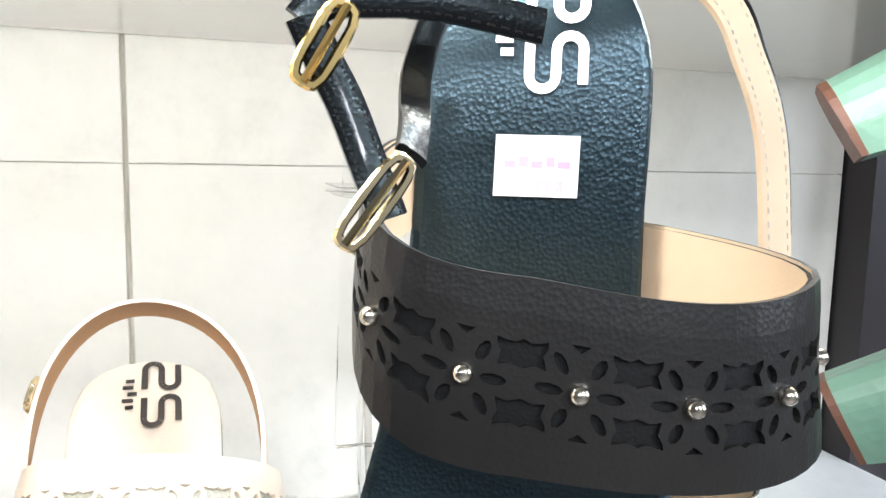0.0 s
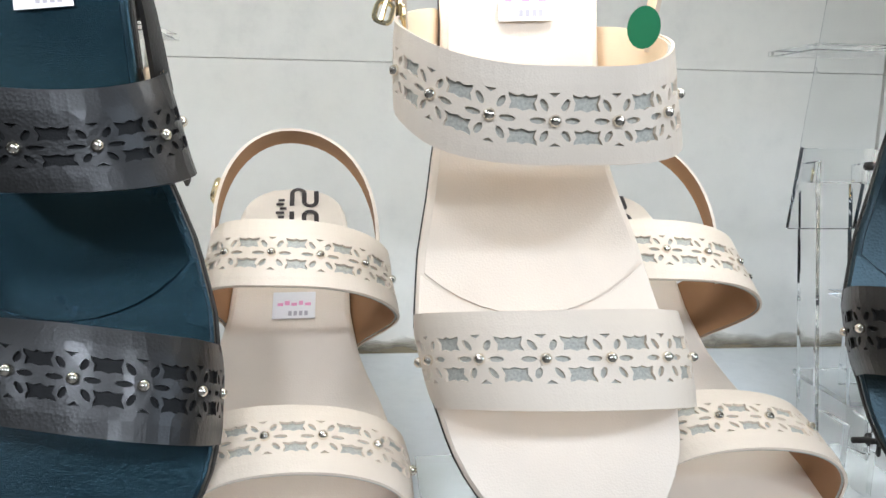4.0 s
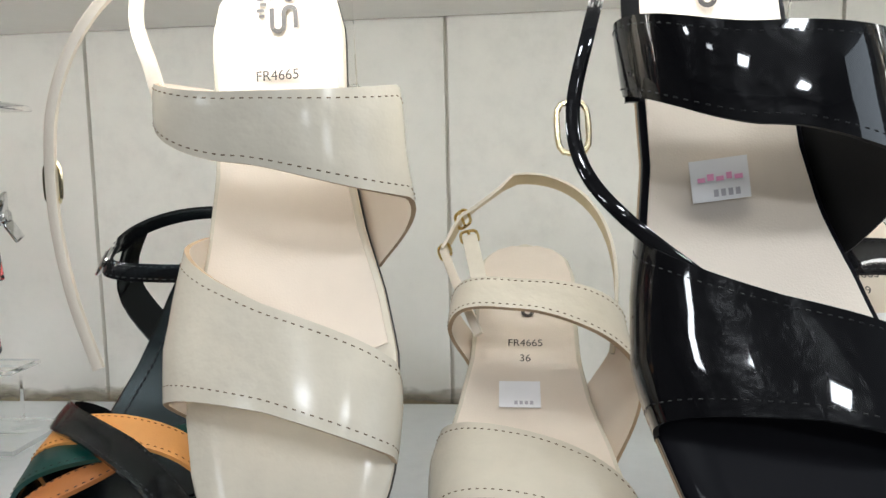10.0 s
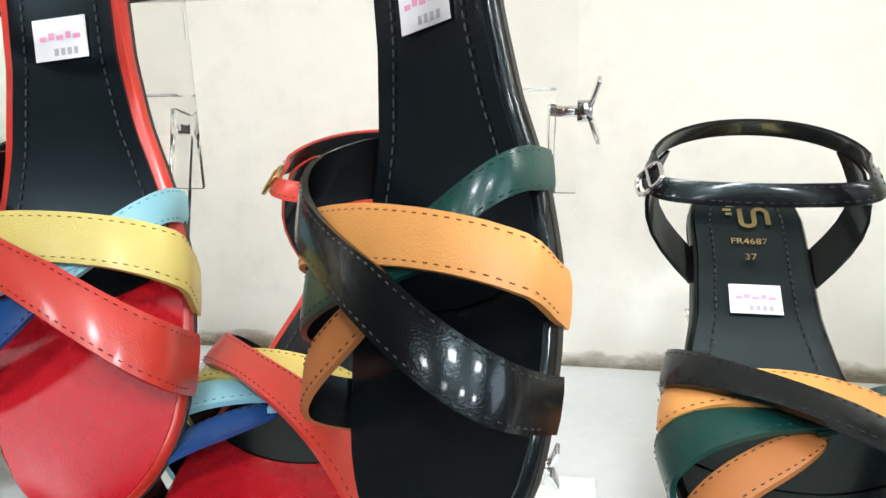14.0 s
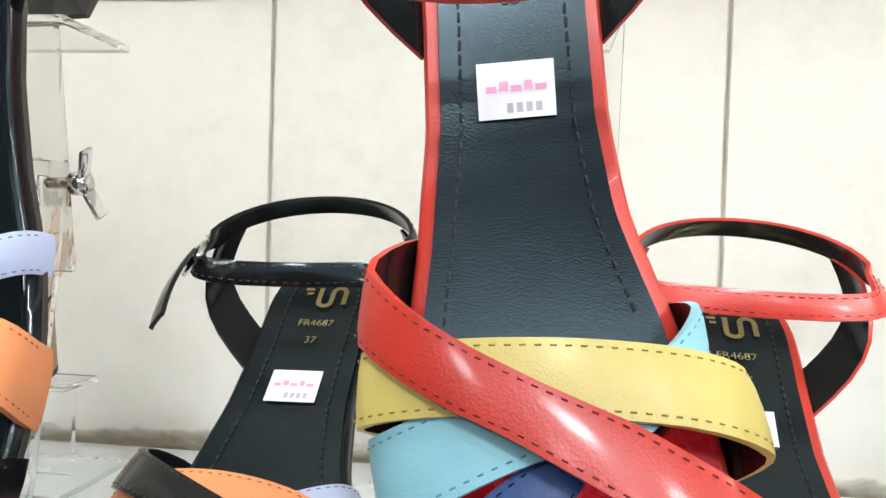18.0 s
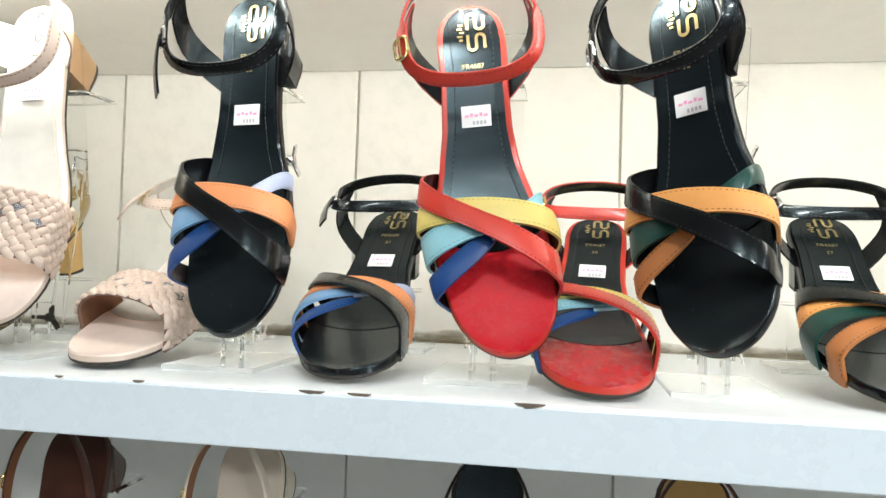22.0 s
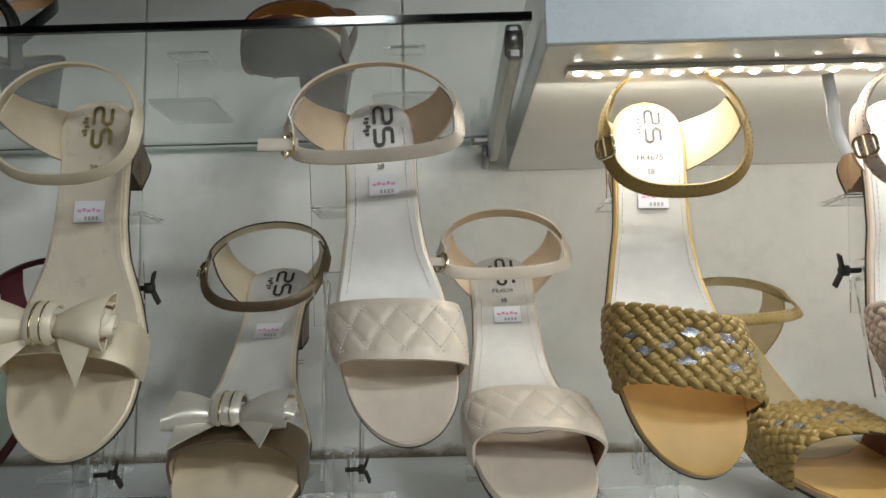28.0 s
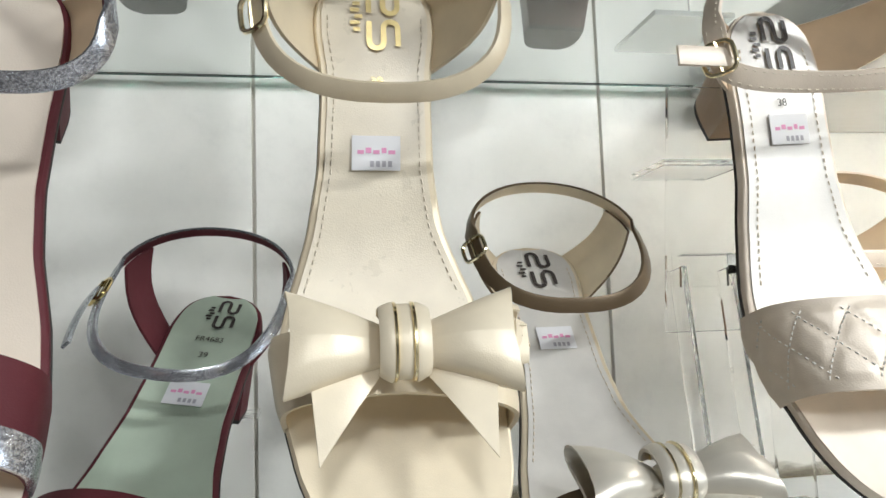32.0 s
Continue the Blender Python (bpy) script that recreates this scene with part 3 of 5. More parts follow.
def add_sole(thing, f, sole, edge, toe, insole, pad_end=0.37, pad_flat=0.10, heel=None, heel_tip="rubber", rim=0.0022, heel_h=None, thick=0.0075, under="rubber"):
    """The sole with its edge, toe bed, heel pad and block heel."""
    st = list(np.concatenate([[0.0, 0.001, 0.003, 0.006, 0.01, 0.016, 0.024, 0.034, 0.046], np.linspace(0.06, 0.94, 34)[:-1], [0.94, 0.955, 0.968, 0.98, 0.988, 0.994, 0.998, 1.0]]))
    verts, faces, idx = [], [], []
    sec = [(-1.0, -0.0012), (-0.96, 0.0), (-0.6, -0.0012), (0.0, -0.0020), (0.6, -0.0012), (0.96, 0.0), (1.0, -0.0012), (1.0, -thick * 0.66), (1.012, -thick * 0.68), (1.012, -thick + 0.0005), (0.97, -thick), (0.0, -thick), (-0.97, -thick), (-1.012, -thick + 0.0005), (-1.012, -thick * 0.68), (-1.0, -thick * 0.66)]
    m = len(sec)
    for s in st:
        w = max(f.hw(s), 0.0015)
        for kx, kz in sec:
            tip = min(s, 1 - s) / 0.03
            if kz > -0.003 and tip < 1:
                kz = -0.0006 + (kz + 0.0006) * tip
            verts.append(f.at(s, kx * w, kz))
    for i in range(len(st) - 1):
        for j in range(m):
            a, b = i * m + j, i * m + (j + 1) % m
            faces.append((a, b, b + m, a + m))
            idx.append(0 if j < 6 else (1 if j in (6, 15) else 2))
    k = (len(st) - 1) * m
    faces += [(15, 7, 6, 5, 4, 3, 2, 1, 0), tuple(range(15, 6, -1)), tuple(k + j for j in (0, 1, 2, 3, 4, 5, 6, 7, 15)), tuple(range(k + 7, k + 16))]
    idx += [1, 2, 1, 2]
    raw("sole", verts, faces, [sole, edge, under], thing, idx, True)

    def pad(name, s0, s1, curve, mat, up=0.0012):
        pts = []
        cs = np.linspace(-1, 1, 13)
        for q in np.linspace(0, 1, 40):
            row = []
            for c in cs:
                a = s0 + (curve * (1 - c * c) if s0 > 0.2 else 0) * -1 * (1 - q)
                s = a + (s1 - a) * q
                if s0 < 0.1:
                    s = s0 + (s1 - pad_flat * (1 - c * c) - s0) * q
                w = max(f.hw(s) - (rim * 0.4 if s0 < 0.1 else rim), 0.0004)
                row.append(f.at(s, c * w, up - 0.0012 * (1 - c * c) - 0.0004))
            pts.append(row)
        up_n = [[-q for q in r] for r in surf_normals(pts)]
        v, fc, k = grid_solid(pts, up_n, 0.0016)
        return raw(name, v, fc, [mat, mat], thing, k, True)

    if toe:
        pad("toe_bed", 0.007, pad_end - 0.002, 0, toe, 0.0010)
    pd = pad("insole", pad_end, 0.988, pad_flat, insole, 0.0014)
    if heel:
        g = f.turn
        down = Vector((0, -math.sin(g), -math.cos(g)))
        yb, zb, _ = f.base(0.30)
        ground = Vector((0, yb, zb - thick))
        outl = []
        for s in np.linspace(0.80, 0.985, 9):
            outl.append((s, 1))
        for s in np.linspace(0.985, 0.80, 9):
            outl.append((s, -1))
        top = [f.at(s, k * max(f.hw(s) - 0.0015, 0.004), -thick + 0.001) for s, k in outl]
        cen = sum(top, Vector()) / len(top)
        rings = []
        for q in (0.0, 0.15, 0.5, 0.9, 0.93, 1.0):
            row = []
            for p in top:
                d = (p - ground).dot(down) * -1
                tgt = p + down * (d if heel_h is None else heel_h)
                r = p.lerp(tgt, q)
                c2 = cen + (r - p)
                row.append(c2 + (r - c2) * (1 - 0.22 * q ** 0.8))
            rings.append(row)
        n = len(top)
        verts = [p for row in rings for p in row]
        faces, idx = [], []
        for i in range(len(rings) - 1):
            for j in range(n):
                faces.append((i * n + j, i * n + (j + 1) % n, (i + 1) * n + (j + 1) % n, (i + 1) * n + j))
                idx.append(1 if i >= 4 else 0)
        faces += [tuple(range(n)), tuple(reversed(range((len(rings) - 1) * n, len(rings) * n)))]
        idx += [0, 1]
        raw("heel", verts, faces, [heel, heel_tip], thing, idx, False)
    return pd


def pad_stitch(pd, f, mat, s0=0.42, s1=0.9, inset=0.0075):
    verts, faces = [], []
    for k in (-1, 1):
        for s in np.arange(s0, s1, 0.0042 / f.L):
            x = k * (f.hw(s) - inset)
            p, q = f.at(s, x, 0.0012), f.at(s + 0.01, k * (f.hw(s + 0.01) - inset), 0.0012)
            dash(verts, faces, p, (q - p).normalized(), f.at(s, x, 1) - f.at(s, x, 0), 0.0026, 0.0008, 0.0004)
    stuff("insole_stitching", verts, faces, mat, pd)


def bar(verts, faces, f, s, x, ws, wx, up):
    k = len(verts)
    for a, b in ((-1, -1), (1, -1), (1, 1), (-1, 1)):
        verts.append(f.at(s + b * ws / 2 / f.L, x + a * wx / 2, up))
    faces.append((k, k + 1, k + 2, k + 3))


TEXT_CACHE = {}


def text_mesh(body):
    if body not in TEXT_CACHE:
        cu = bpy.data.curves.new("print", "FONT")
        cu.body, cu.size, cu.align_x, cu.align_y = body, 1.0, "CENTER", "CENTER"
        ob = bpy.data.objects.new("print", cu)
        me = bpy.data.meshes.new_from_object(ob)
        TEXT_CACHE[body] = ([v.co.copy() for v in me.vertices], [tuple(p.vertices) for p in me.polygons])
        bpy.data.objects.remove(ob)
    return TEXT_CACHE[body]


def insole_text(pd, f, body, s, size, mat, x=0.0):
    v, fc = text_mesh(body)
    raw("size_print", [f.at(s + p.y * size / f.L, x + p.x * size, 0.0013) for p in v], fc, mat, pd)


def stroke(pts, w):
    """A flat stroke of width w along 2D points, as quads that share their mitred ends."""
    sides = []
    for i, (x, y) in enumerate(pts):
        (xa, ya), (xb, yb) = pts[max(i - 1, 0)], pts[min(i + 1, len(pts) - 1)]
        l = math.hypot(xb - xa, yb - ya)
        dx, dy = (xb - xa) / l * w / 2, (yb - ya) / l * w / 2
        sides.append(((x - dy, y + dx), (x + dy, y - dx)))
    return [[p[0], q[0], q[1], p[1]] for p, q in zip(sides, sides[1:])]


def logo(pd, f, mat, s=0.915, k=1.0, x=0.004):
    """Two stacked bent strokes and a row of small bars beside them: the maker's mark as plain shapes."""
    verts, faces = [], []
    half = [math.pi * i / 8 for i in range(9)]
    shape = [(0.0055, -0.0045)] + [(0.00275 + 0.00275 * math.cos(a), 0.0032 + 0.0028 * math.sin(a)) for a in half] + [(-0.00275 + 0.00275 * math.cos(a), -0.0028 - 0.0028 * math.sin(a)) for a in half] + [(-0.0055, 0.006)]
    for cy, kk in ((0.0075, -1), (-0.0075, 1)):
        for q in stroke([(px, cy + kk * py * 0.95) for px, py in shape], 0.0021):
            n = len(verts)
            verts += [f.at(s + py * k / f.L, x + px * k, 0.0013 + 0.00004 * len(faces) % 0.0002) for px, py in q]
            faces.append((n, n + 1, n + 2, n + 3))
    for i, (h, o) in enumerate(((0.0028, 0), (0.0034, 0.0006), (0.0030, -0.0008), (0.0036, 0.0006), (0.0026, 0))):
        bar(verts, faces, f, s + (0.0056 - 0.0027 * i) * k / f.L, x - (0.0102 + o) * k, 0.0016 * k, h * k, 0.0013)
    stuff("maker_mark", verts, faces, mat, pd)


def sticker(pd, f, s=0.70, x=0.0, w=0.0225, h=0.0165, tilt=0.0):
    """White price label with a pink mark and a row of grey print."""
    def q(cx, cy, a, b, up):
        out = []
        for dx, dy in ((-a, -b), (a, -b), (a, b), (-a, b)):
            px, py = cx + dx, cy + dy
            rx, ry = px * math.cos(tilt) - py * math.sin(tilt), px * math.sin(tilt) + py * math.cos(tilt)
            out.append(f.at(s + ry / f.L, x + rx, up))
        return out
    v = q(0, 0, w / 2, h / 2, 0.0016) + q(0, 0, w / 2, h / 2, 0.0011)
    fc = [(0, 1, 2, 3), (7, 6, 5, 4), (0, 4, 5, 1), (1, 5, 6, 2), (2, 6, 7, 3), (3, 7, 4, 0)]
    lab = raw("price_sticker", v, fc, "paper", pd, None, False, "small white paper price label")
    v, fc = [], []
    for i in range(5):
        wide = (0.0030, 0.0026, 0.0030, 0.0022, 0.0032)[i] * w / 0.0225
        k = len(v)
        v += q((-0.0072 + 0.0036 * i) * w / 0.0225, 0.0004 + (0.0008 if i in (1, 3) else 0), wide / 2, (0.0013 if i in (1, 3) else 0.0009), 0.00172)
        fc.append((k, k + 1, k + 2, k + 3))
    raw("pink_mark", v, fc, "pink", lab)
    v, fc = [], []
    for i in range(4):
        k = len(v)
        v += q((-0.002 + 0.0028 * i) * w / 0.0225, -0.0052, 0.0009, 0.0014, 0.00172)
        fc.append((k, k + 1, k + 2, k + 3))
    raw("price_print", v, fc, "grey_print", lab)
    return lab


def sling(thing, f, b, mats, wide=0.009, back=1.05, high=0.040, ring="pale_gold", spread=0.22, ends=None):
    """Heel strap: from one end of the upper band round the back of the heel to the other end, with a buckle on its left; ends are world points that the left half runs to instead."""
    path, out = [], []
    s0 = b.sr + 0.02
    for i in range(33):
        a = math.pi * i / 32
        sn = math.sin(a)
        s = s0 + (back - s0) * sn ** 0.85
        x = (f.hw(0.86) * 0.5 + f.hw(b.sr) * 0.5 + 0.6 * b.off) * (1 + spread * sn) * math.cos(a) + (b.offr - b.off) * 0.5 * max(math.cos(a), 0)
        path.append(f.at(s, x, 0.014 + (high - 0.014) * sn ** 0.8))
        out.append(f.at(s, x, 0) - f.at(0.75, 0, 0) + (f.at(s, 0, 1) - f.at(s, 0, 0)) * 0.004)
    if ends:
        bpy.context.view_layer.update()
        inv = thing.matrix_world.inverted()
        path, out = path[:18], out[:18]
        a, goal = path[-1], [inv @ Vector(e) for e in ends]
        for i, g in enumerate(goal):
            for k in (0.25, 0.5, 0.75, 1.0):
                path.append(a.lerp(g, k))
                out.append(f.at(0.9, -0.05, 0) - f.at(0.9, 0, 0) + out[17].normalized() * 0.012 * (1 - k if i == 0 else 0))
            a = g
    st = ribbon(thing, "heel_strap", path, out, wide, mats)
    if ends:
        ring = None
    if ring:
        i = 26
        add_buckle(st, path[i] + out[i].normalized() * 0.003, path[i + 1] - path[i - 1], out[i], ring)
        add_buckle(st, path[31] + out[31].normalized() * 0.002, path[32] - path[30], out[31], ring, 0.012, 0.016)
    return st


def ankle_ring(thing, f, mats, sc=0.90, lift=0.050, rx=0.039, rs=0.115, tilt=0.010, wide=0.0095, cmats=None, lean=0.0, buckle="pale_gold", tail=True, c0=0.84, c1=0.97, flat=0.7, bulge=0.006, fp=0.75, dx=0.0, cone=1.0, stitch=""):
    """Closed ankle strap held above the heel by two side pieces, with buckle and loose end on the left."""
    path, out = [], []
    n = 44
    for i in range(n):
        a = 2 * math.pi * i / n
        sn = math.sin(a)
        s, x = sc + (rs * sn if sn > 0 else -flat * rs * abs(sn) ** fp), rx * math.copysign(abs(math.cos(a)) ** (1.0 if sn > 0 else 0.8), math.cos(a))
        path.append(f.at(s, x + dx + lean * math.sin(a), lift + tilt * math.sin(a)))
        rad = f.at(s, x, 0) - f.at(sc, 0, 0)
        out.append(rad + (f.at(s, x, 1) - f.at(s, x, 0)) * rad.length * cone * (1.0 if sn < 0.1 else 0.25))
    st = ribbon(thing, "ankle_strap", path, out, wide, mats, closed=True)
    if stitch:
        ribbon_stitches(st, path, out, wide, stitch, True)
    for k in (1, -1):
        pts = []
        for q in np.linspace(0, 1, 8):
            row = []
            for c in np.linspace(0, 1, 7):
                s = c0 + (c1 - c0) * c
                lo = f.at(s, k * (f.hw(min(s, 0.955)) + 0.001) * (1 if s < 0.955 else 0.8), -0.004)
                a = (0.08 + 0.5 * c) if k > 0 else math.pi - (0.08 + 0.5 * c)
                hi = f.at(sc + rs * math.sin(a), rx * 0.985 * math.cos(a) + dx + lean * math.sin(a), lift + tilt * math.sin(a) - wide * 0.3)
                p = lo.lerp(hi, q)
                row.append(p + Vector((k * bulge * math.sin(math.pi * q), 0, 0)))
            pts.append(row)
        nr = surf_normals(pts)
        if nr[3][3].x * k < 0:
            nr = [[-q for q in r] for r in nr]
        v, fc, idx = grid_solid(pts, nr, 0.0018)
        raw("quarter", v, fc, cmats or mats, thing, idx, True)
    i = int(n * 0.53)
    if buckle:
        add_buckle(st, path[i] + out[i].normalized() * 0.003, path[(i + 1) % n] - path[i - 1], out[i], buckle, 0.0145, 0.0150)
    if tail:
        p0, o = path[i], out[i].normalized()
        d = (path[(i + 1) % n] - path[i - 1]).normalized()
        tp = [p0 + o * 0.003 + Vector((-0.013 * q, 0.001 * q, 0)) for q in np.linspace(-0.6, 1.6, 8)] if tail == "side" else [p0 + o * 0.004 + d * 0.012 * q - o * 0.002 * q * q + Vector((0, -0.014 * q, 0.004 * q)) for q in np.linspace(0, 2.0, 8)]
        ribbon(st, "strap_end", tp, [(f.at(sc, 0, 1) - f.at(sc, 0, 0)) if tail == "side" else o] * 8, wide * 0.9, mats)
    return st


def chord_matrix(toe, heel, yaw=0.0, roll=0.0):
    toe, heel = Vector(toe), Vector(heel)
    y = (heel - toe).normalized()
    x = Vector((math.cos(radians(yaw)), math.sin(radians(yaw)), 0))
    x = (x - y * x.dot(y)).normalized()
    z = x.cross(y)
    m = Matrix(((x.x, y.x, z.x, toe.x), (x.y, y.y, z.y, toe.y), (x.z, y.z, z.z, toe.z), (0, 0, 0, 1)))
    return m @ pose(0, 0, 0, 0, roll, 0), (heel - toe).length


def sandal(name, toe, heel, yaw, label, group, square=False, arch=24.0, roll=0.0, wide=1.0, sway=0.011, waist=1.0):
    m, c = chord_matrix((toe[0] - sway, toe[1], toe[2]), heel, yaw, roll)
    thing = new(name)
    thing.empty_display_size = 0.05
    thing.matrix_world = m
    tagged(thing, label, "sandal", group)
    return thing, Foot(c, square, arch, wide, sway, waist)


def icos(r, seg=1):
    bm = bmesh.new()
    bmesh.ops.create_icosphere(bm, subdivisions=seg, radius=r)
    me = bpy.data.meshes.new("stud")
    for fc in bm.faces:
        fc.smooth = True
    bm.to_mesh(me)
    bm.free()
    return me


STUD = icos(0.0022, 2)
STUD.materials.append(M["stud"])


WINDOW = [(0.80, 0.0), (0.98, 0.55), (1.0, 1.0), (0.62, 0.80), (0.30, 0.72), (0.0, 0.98), (-0.30, 0.72), (-0.62, 0.80), (-1.0, 1.0), (-0.98, 0.55), (-0.80, 0.0), (-0.95, -0.9), (-0.45, -0.74), (0.0, -1.0), (0.45, -0.74), (0.95, -0.9)]


def almond(cx, cy, hl, hw, ang):
    """A pointed oval, as 2D points."""
    out = []
    for i in range(8):
        a = 2 * math.pi * i / 8
        x, y = hl * math.cos(a), hw * math.sin(a)
        out.append((cx + x * math.cos(ang) - y * math.sin(ang), cy + x * math.sin(ang) + y * math.cos(ang)))
    return out


def cut_band(thing, f, mats, behind, name, scale=1.0, **kw):
    """A strap with laser-cut flowers, a metal stud in each, and paired scalloped windows between them, over a thin backing."""
    b = Band(f, **kw)
    w = b.w[1]
    grid = np.linspace(0, 1, 120)
    path = [b.point(float(u), 0) for u in grid]
    run = np.concatenate([[0], np.cumsum([(q - p).length for p, q in zip(path, path[1:])])])
    arc = float(run[-1])
    n = max(4, round(arc * 0.93 / 0.0222) + 1)
    flowers = [arc * (0.035 + 0.93 * i / (n - 1)) for i in range(n)]
    holes = []
    for i, c in enumerate(flowers):
        for sg in (1, -1):
            holes.append(almond(c + sg * 0.0056 * scale, 0, 0.0027 * scale, 0.00105 * scale, 0))
            for sv in (1, -1):
                holes.append(almond(c + sg * 0.0035 * scale, sv * 0.0049 * scale, 0.0022 * scale, 0.00115 * scale, sg * sv * radians(58)))
            holes.append([(c - 0.0019 * scale, sg * 0.0086 * scale), (c, sg * 0.0072 * scale), (c + 0.0019 * scale, sg * 0.0086 * scale)])
        if i < n - 1:
            m = (c + flowers[i + 1]) / 2
            for sv in (1, -1):
                holes.append([(m + 0.0047 * scale * x, sv * (0.0054 + 0.0027 * y) * scale) for x, y in WINDOW])
    holes = [h for h in holes if min(x for x, y in h) > 0.001 and max(x for x, y in h) < arc - 0.001]
    holes = [h if sum(x0 * y1 - x1 * y0 for (x0, y0), (x1, y1) in zip(h, h[1:] + h[:1])) > 0 else h[::-1] for h in holes]
    nu, hv = 46, w / 2
    pts, edges, loops = [], [], []
    rim = [(arc * i / nu, -hv) for i in range(nu + 1)] + [(arc, -hv + w * j / 6) for j in range(1, 6)] + [(arc - arc * i / nu, hv) for i in range(nu + 1)] + [(0, hv - w * j / 6) for j in range(1, 6)]
    for loop in [rim] + holes:
        k = len(pts)
        pts += [Vector(q) for q in loop]
        edges += [(k + i, k + (i + 1) % len(loop)) for i in range(len(loop))]
        loops.append(list(range(k, k + len(loop))))
    pts += [Vector((arc * i / nu, -hv + w * j / 6)) for i in range(1, nu) for j in (1, 2, 4, 5)]
    co, _, tris, _, _, src = delaunay_2d_cdt(pts, edges, loops, 0, 1e-7)
    tris = [t for t, o in zip(tris, src) if 0 in o and len(o) == 1]

    def lift(q, up):
        u, v = float(np.interp(q.x, run, grid)), q.y / w
        return b.place(u, v, up + 0.0006 * (1 - (2 * v) ** 4))
    k = len(co)
    verts = [lift(q, 0) for q in co] + [lift(q, -0.0013) for q in co]
    faces, idx, count = [], [], collections.Counter()
    for t in tris:
        t = list(t)
        faces += [tuple(t), tuple(k + i for i in reversed(t))]
        idx += [0, 1]
        count.update((t[i], t[(i + 1) % len(t)]) for i in range(len(t)))
    for (i, j) in count:
        if (j, i) not in count:
            faces.append((j, i, k + i, k + j))
            idx.append(2)
    ob = raw(name, verts, faces, [mats[0], mats[1], mats[0]], thing, idx)
    us = [i / nu for i in range(nu + 1)]
    vs = [-0.48 + 0.16 * j for j in range(7)]
    nrm = [[b.normal(u, v) for v in vs] for u in us]
    back = [[b.point(u, v) - q * (0.0014 - 0.0006 * (1 - (2 * v) ** 4)) for v, q in zip(vs, nr)] for u, nr in zip(us, nrm)]
    v, fc, ix = grid_solid(back, nrm, 0.0011)
    raw("backing", v, fc, [behind, mats[1]], ob, ix, True)
    for c in flowers:
        st = new("stud", STUD)
        st.parent = ob
        st.location = b.place(float(np.interp(c, run, grid)), 0, 0.0012)
    return ob, b


def group_of(kind):
    return kind + " sandals on the shelf"


def perforated(toe, heel, yaw, black, rear, label, wide=1.0, inst=0.0, offs=(0.010, 0.024), arcs=True, bow=-0.05, slant=0.0, wl=0.034, wm=0.040, bed="black_blue", tilt=0.0):
    th, f = sandal("sandal", toe, heel, yaw, label, group_of("perforated"), arch=22, wide=wide * (1.12 if rear else 1.2))
    c = "black_perf" if black else "cream"
    lining = "beige_lining" if black or not rear else "tan_lining"
    bed = bed if black else "cream_sole"
    pd = add_sole(th, f, bed, "black" if black else "cream", bed, bed, 0.40, 0.07, "black_matte" if black else "cream", rim=0.003)
    logo(pd, f, "print_white" if black else "print_dark", 0.925, 1.3, 0.006)
    sticker(pd, f, 0.66 if rear and not black else 0.79, 0.002)
    hole = "black_matte" if black else "grey_mesh"
    cut_band(th, f, [c, lining], hole, "front_strap", 1.06, sl=0.275 + tilt - (0.035 if rear else 0), sr=0.25 - tilt - (0.035 if rear else 0), wl=0.038, wm=0.038, wr=0.038, h=0.042, off=0.003 + tilt * 0.2, offr=0.003, bow=-0.02)
    ob, b2 = cut_band(th, f, [c, lining], hole, "instep_strap", 1.06, sl=0.63 + inst + slant, sr=0.585 + inst - slant, wl=wl, wm=wm, wr=0.038, h=0.062, off=offs[0], offr=offs[1], bow=bow, shoe=True)
    if arcs:
        sling(th, f, b2, [c, "tan_lining" if rear else "beige_lining"], 0.010, 0.95 if rear else 1.0, 0.050, "pale_gold")
    return th, f, pd, b2


def cut_strap(toe, heel, yaw, black, rear, label, size, lab=0.655, dn=0.0, arcs=True, back=None, ends=(0.80, 0.655), bow=0.0, offr=0.026, wr=0.054, wl=0.024, wm=0.032, low=0.0):
    """Square-toed patent sandal with two slanting bands."""
    th, f = sandal("sandal", toe, heel, yaw, label, group_of("patent"), square=True, arch=22, sway=0.006, wide=1.1)
    c = "black_patent" if black else "nude_patent"
    lin = "black_matte" if black else "nude_insole"
    pd = add_sole(th, f, "black_glaze" if black else c, "black_patent" if black else "nude", None, "nude_insole", 0.34, 0.03, "black_patent" if black else "nude_patent", rim=0.0028, under="sole_tan" if black else "rubber")
    logo(pd, f, "print_dark", 0.93 - dn)
    insole_text(pd, f, "FR4665", 0.805 - dn, 0.0066, "print_dark")
    insole_text(pd, f, size, 0.765 - dn, 0.0066, "print_dark")
    sticker(pd, f, lab, -0.003)
    st = "dark_stitch" if black else "dim_stitch"
    rim = "black_matte" if black else "sole_tan"
    add_band(th, f, [c, lin, rim], st, "front_strap", sl=(0.335 if rear else 0.385) + low, sr=(0.185 if rear else 0.215) + low * 0.6, wl=0.060 if rear else 0.082, wm=0.048, wr=0.034, h=0.036, off=0.006 if not rear else 0.003, nu=34, nv=6, skew=0.0)
    ob, b2 = add_band(th, f, [c, lin, rim], st, "instep_strap", sl=ends[0], sr=ends[1], wl=0.020 if rear else wl, wm=0.019 if rear else wm, wr=wr, h=0.060, off=0.012, offr=offr, nu=64, nv=6, shoe=True, bow=bow, hook=0.10)
    if arcs:
        sling(th, f, b2, [c, "gold_insole" if rear else lin], 0.0080, 0.985, 0.054, "brass" if not black else "pale_gold", spread=0.48, ends=back)
    return th, f, pd, b2


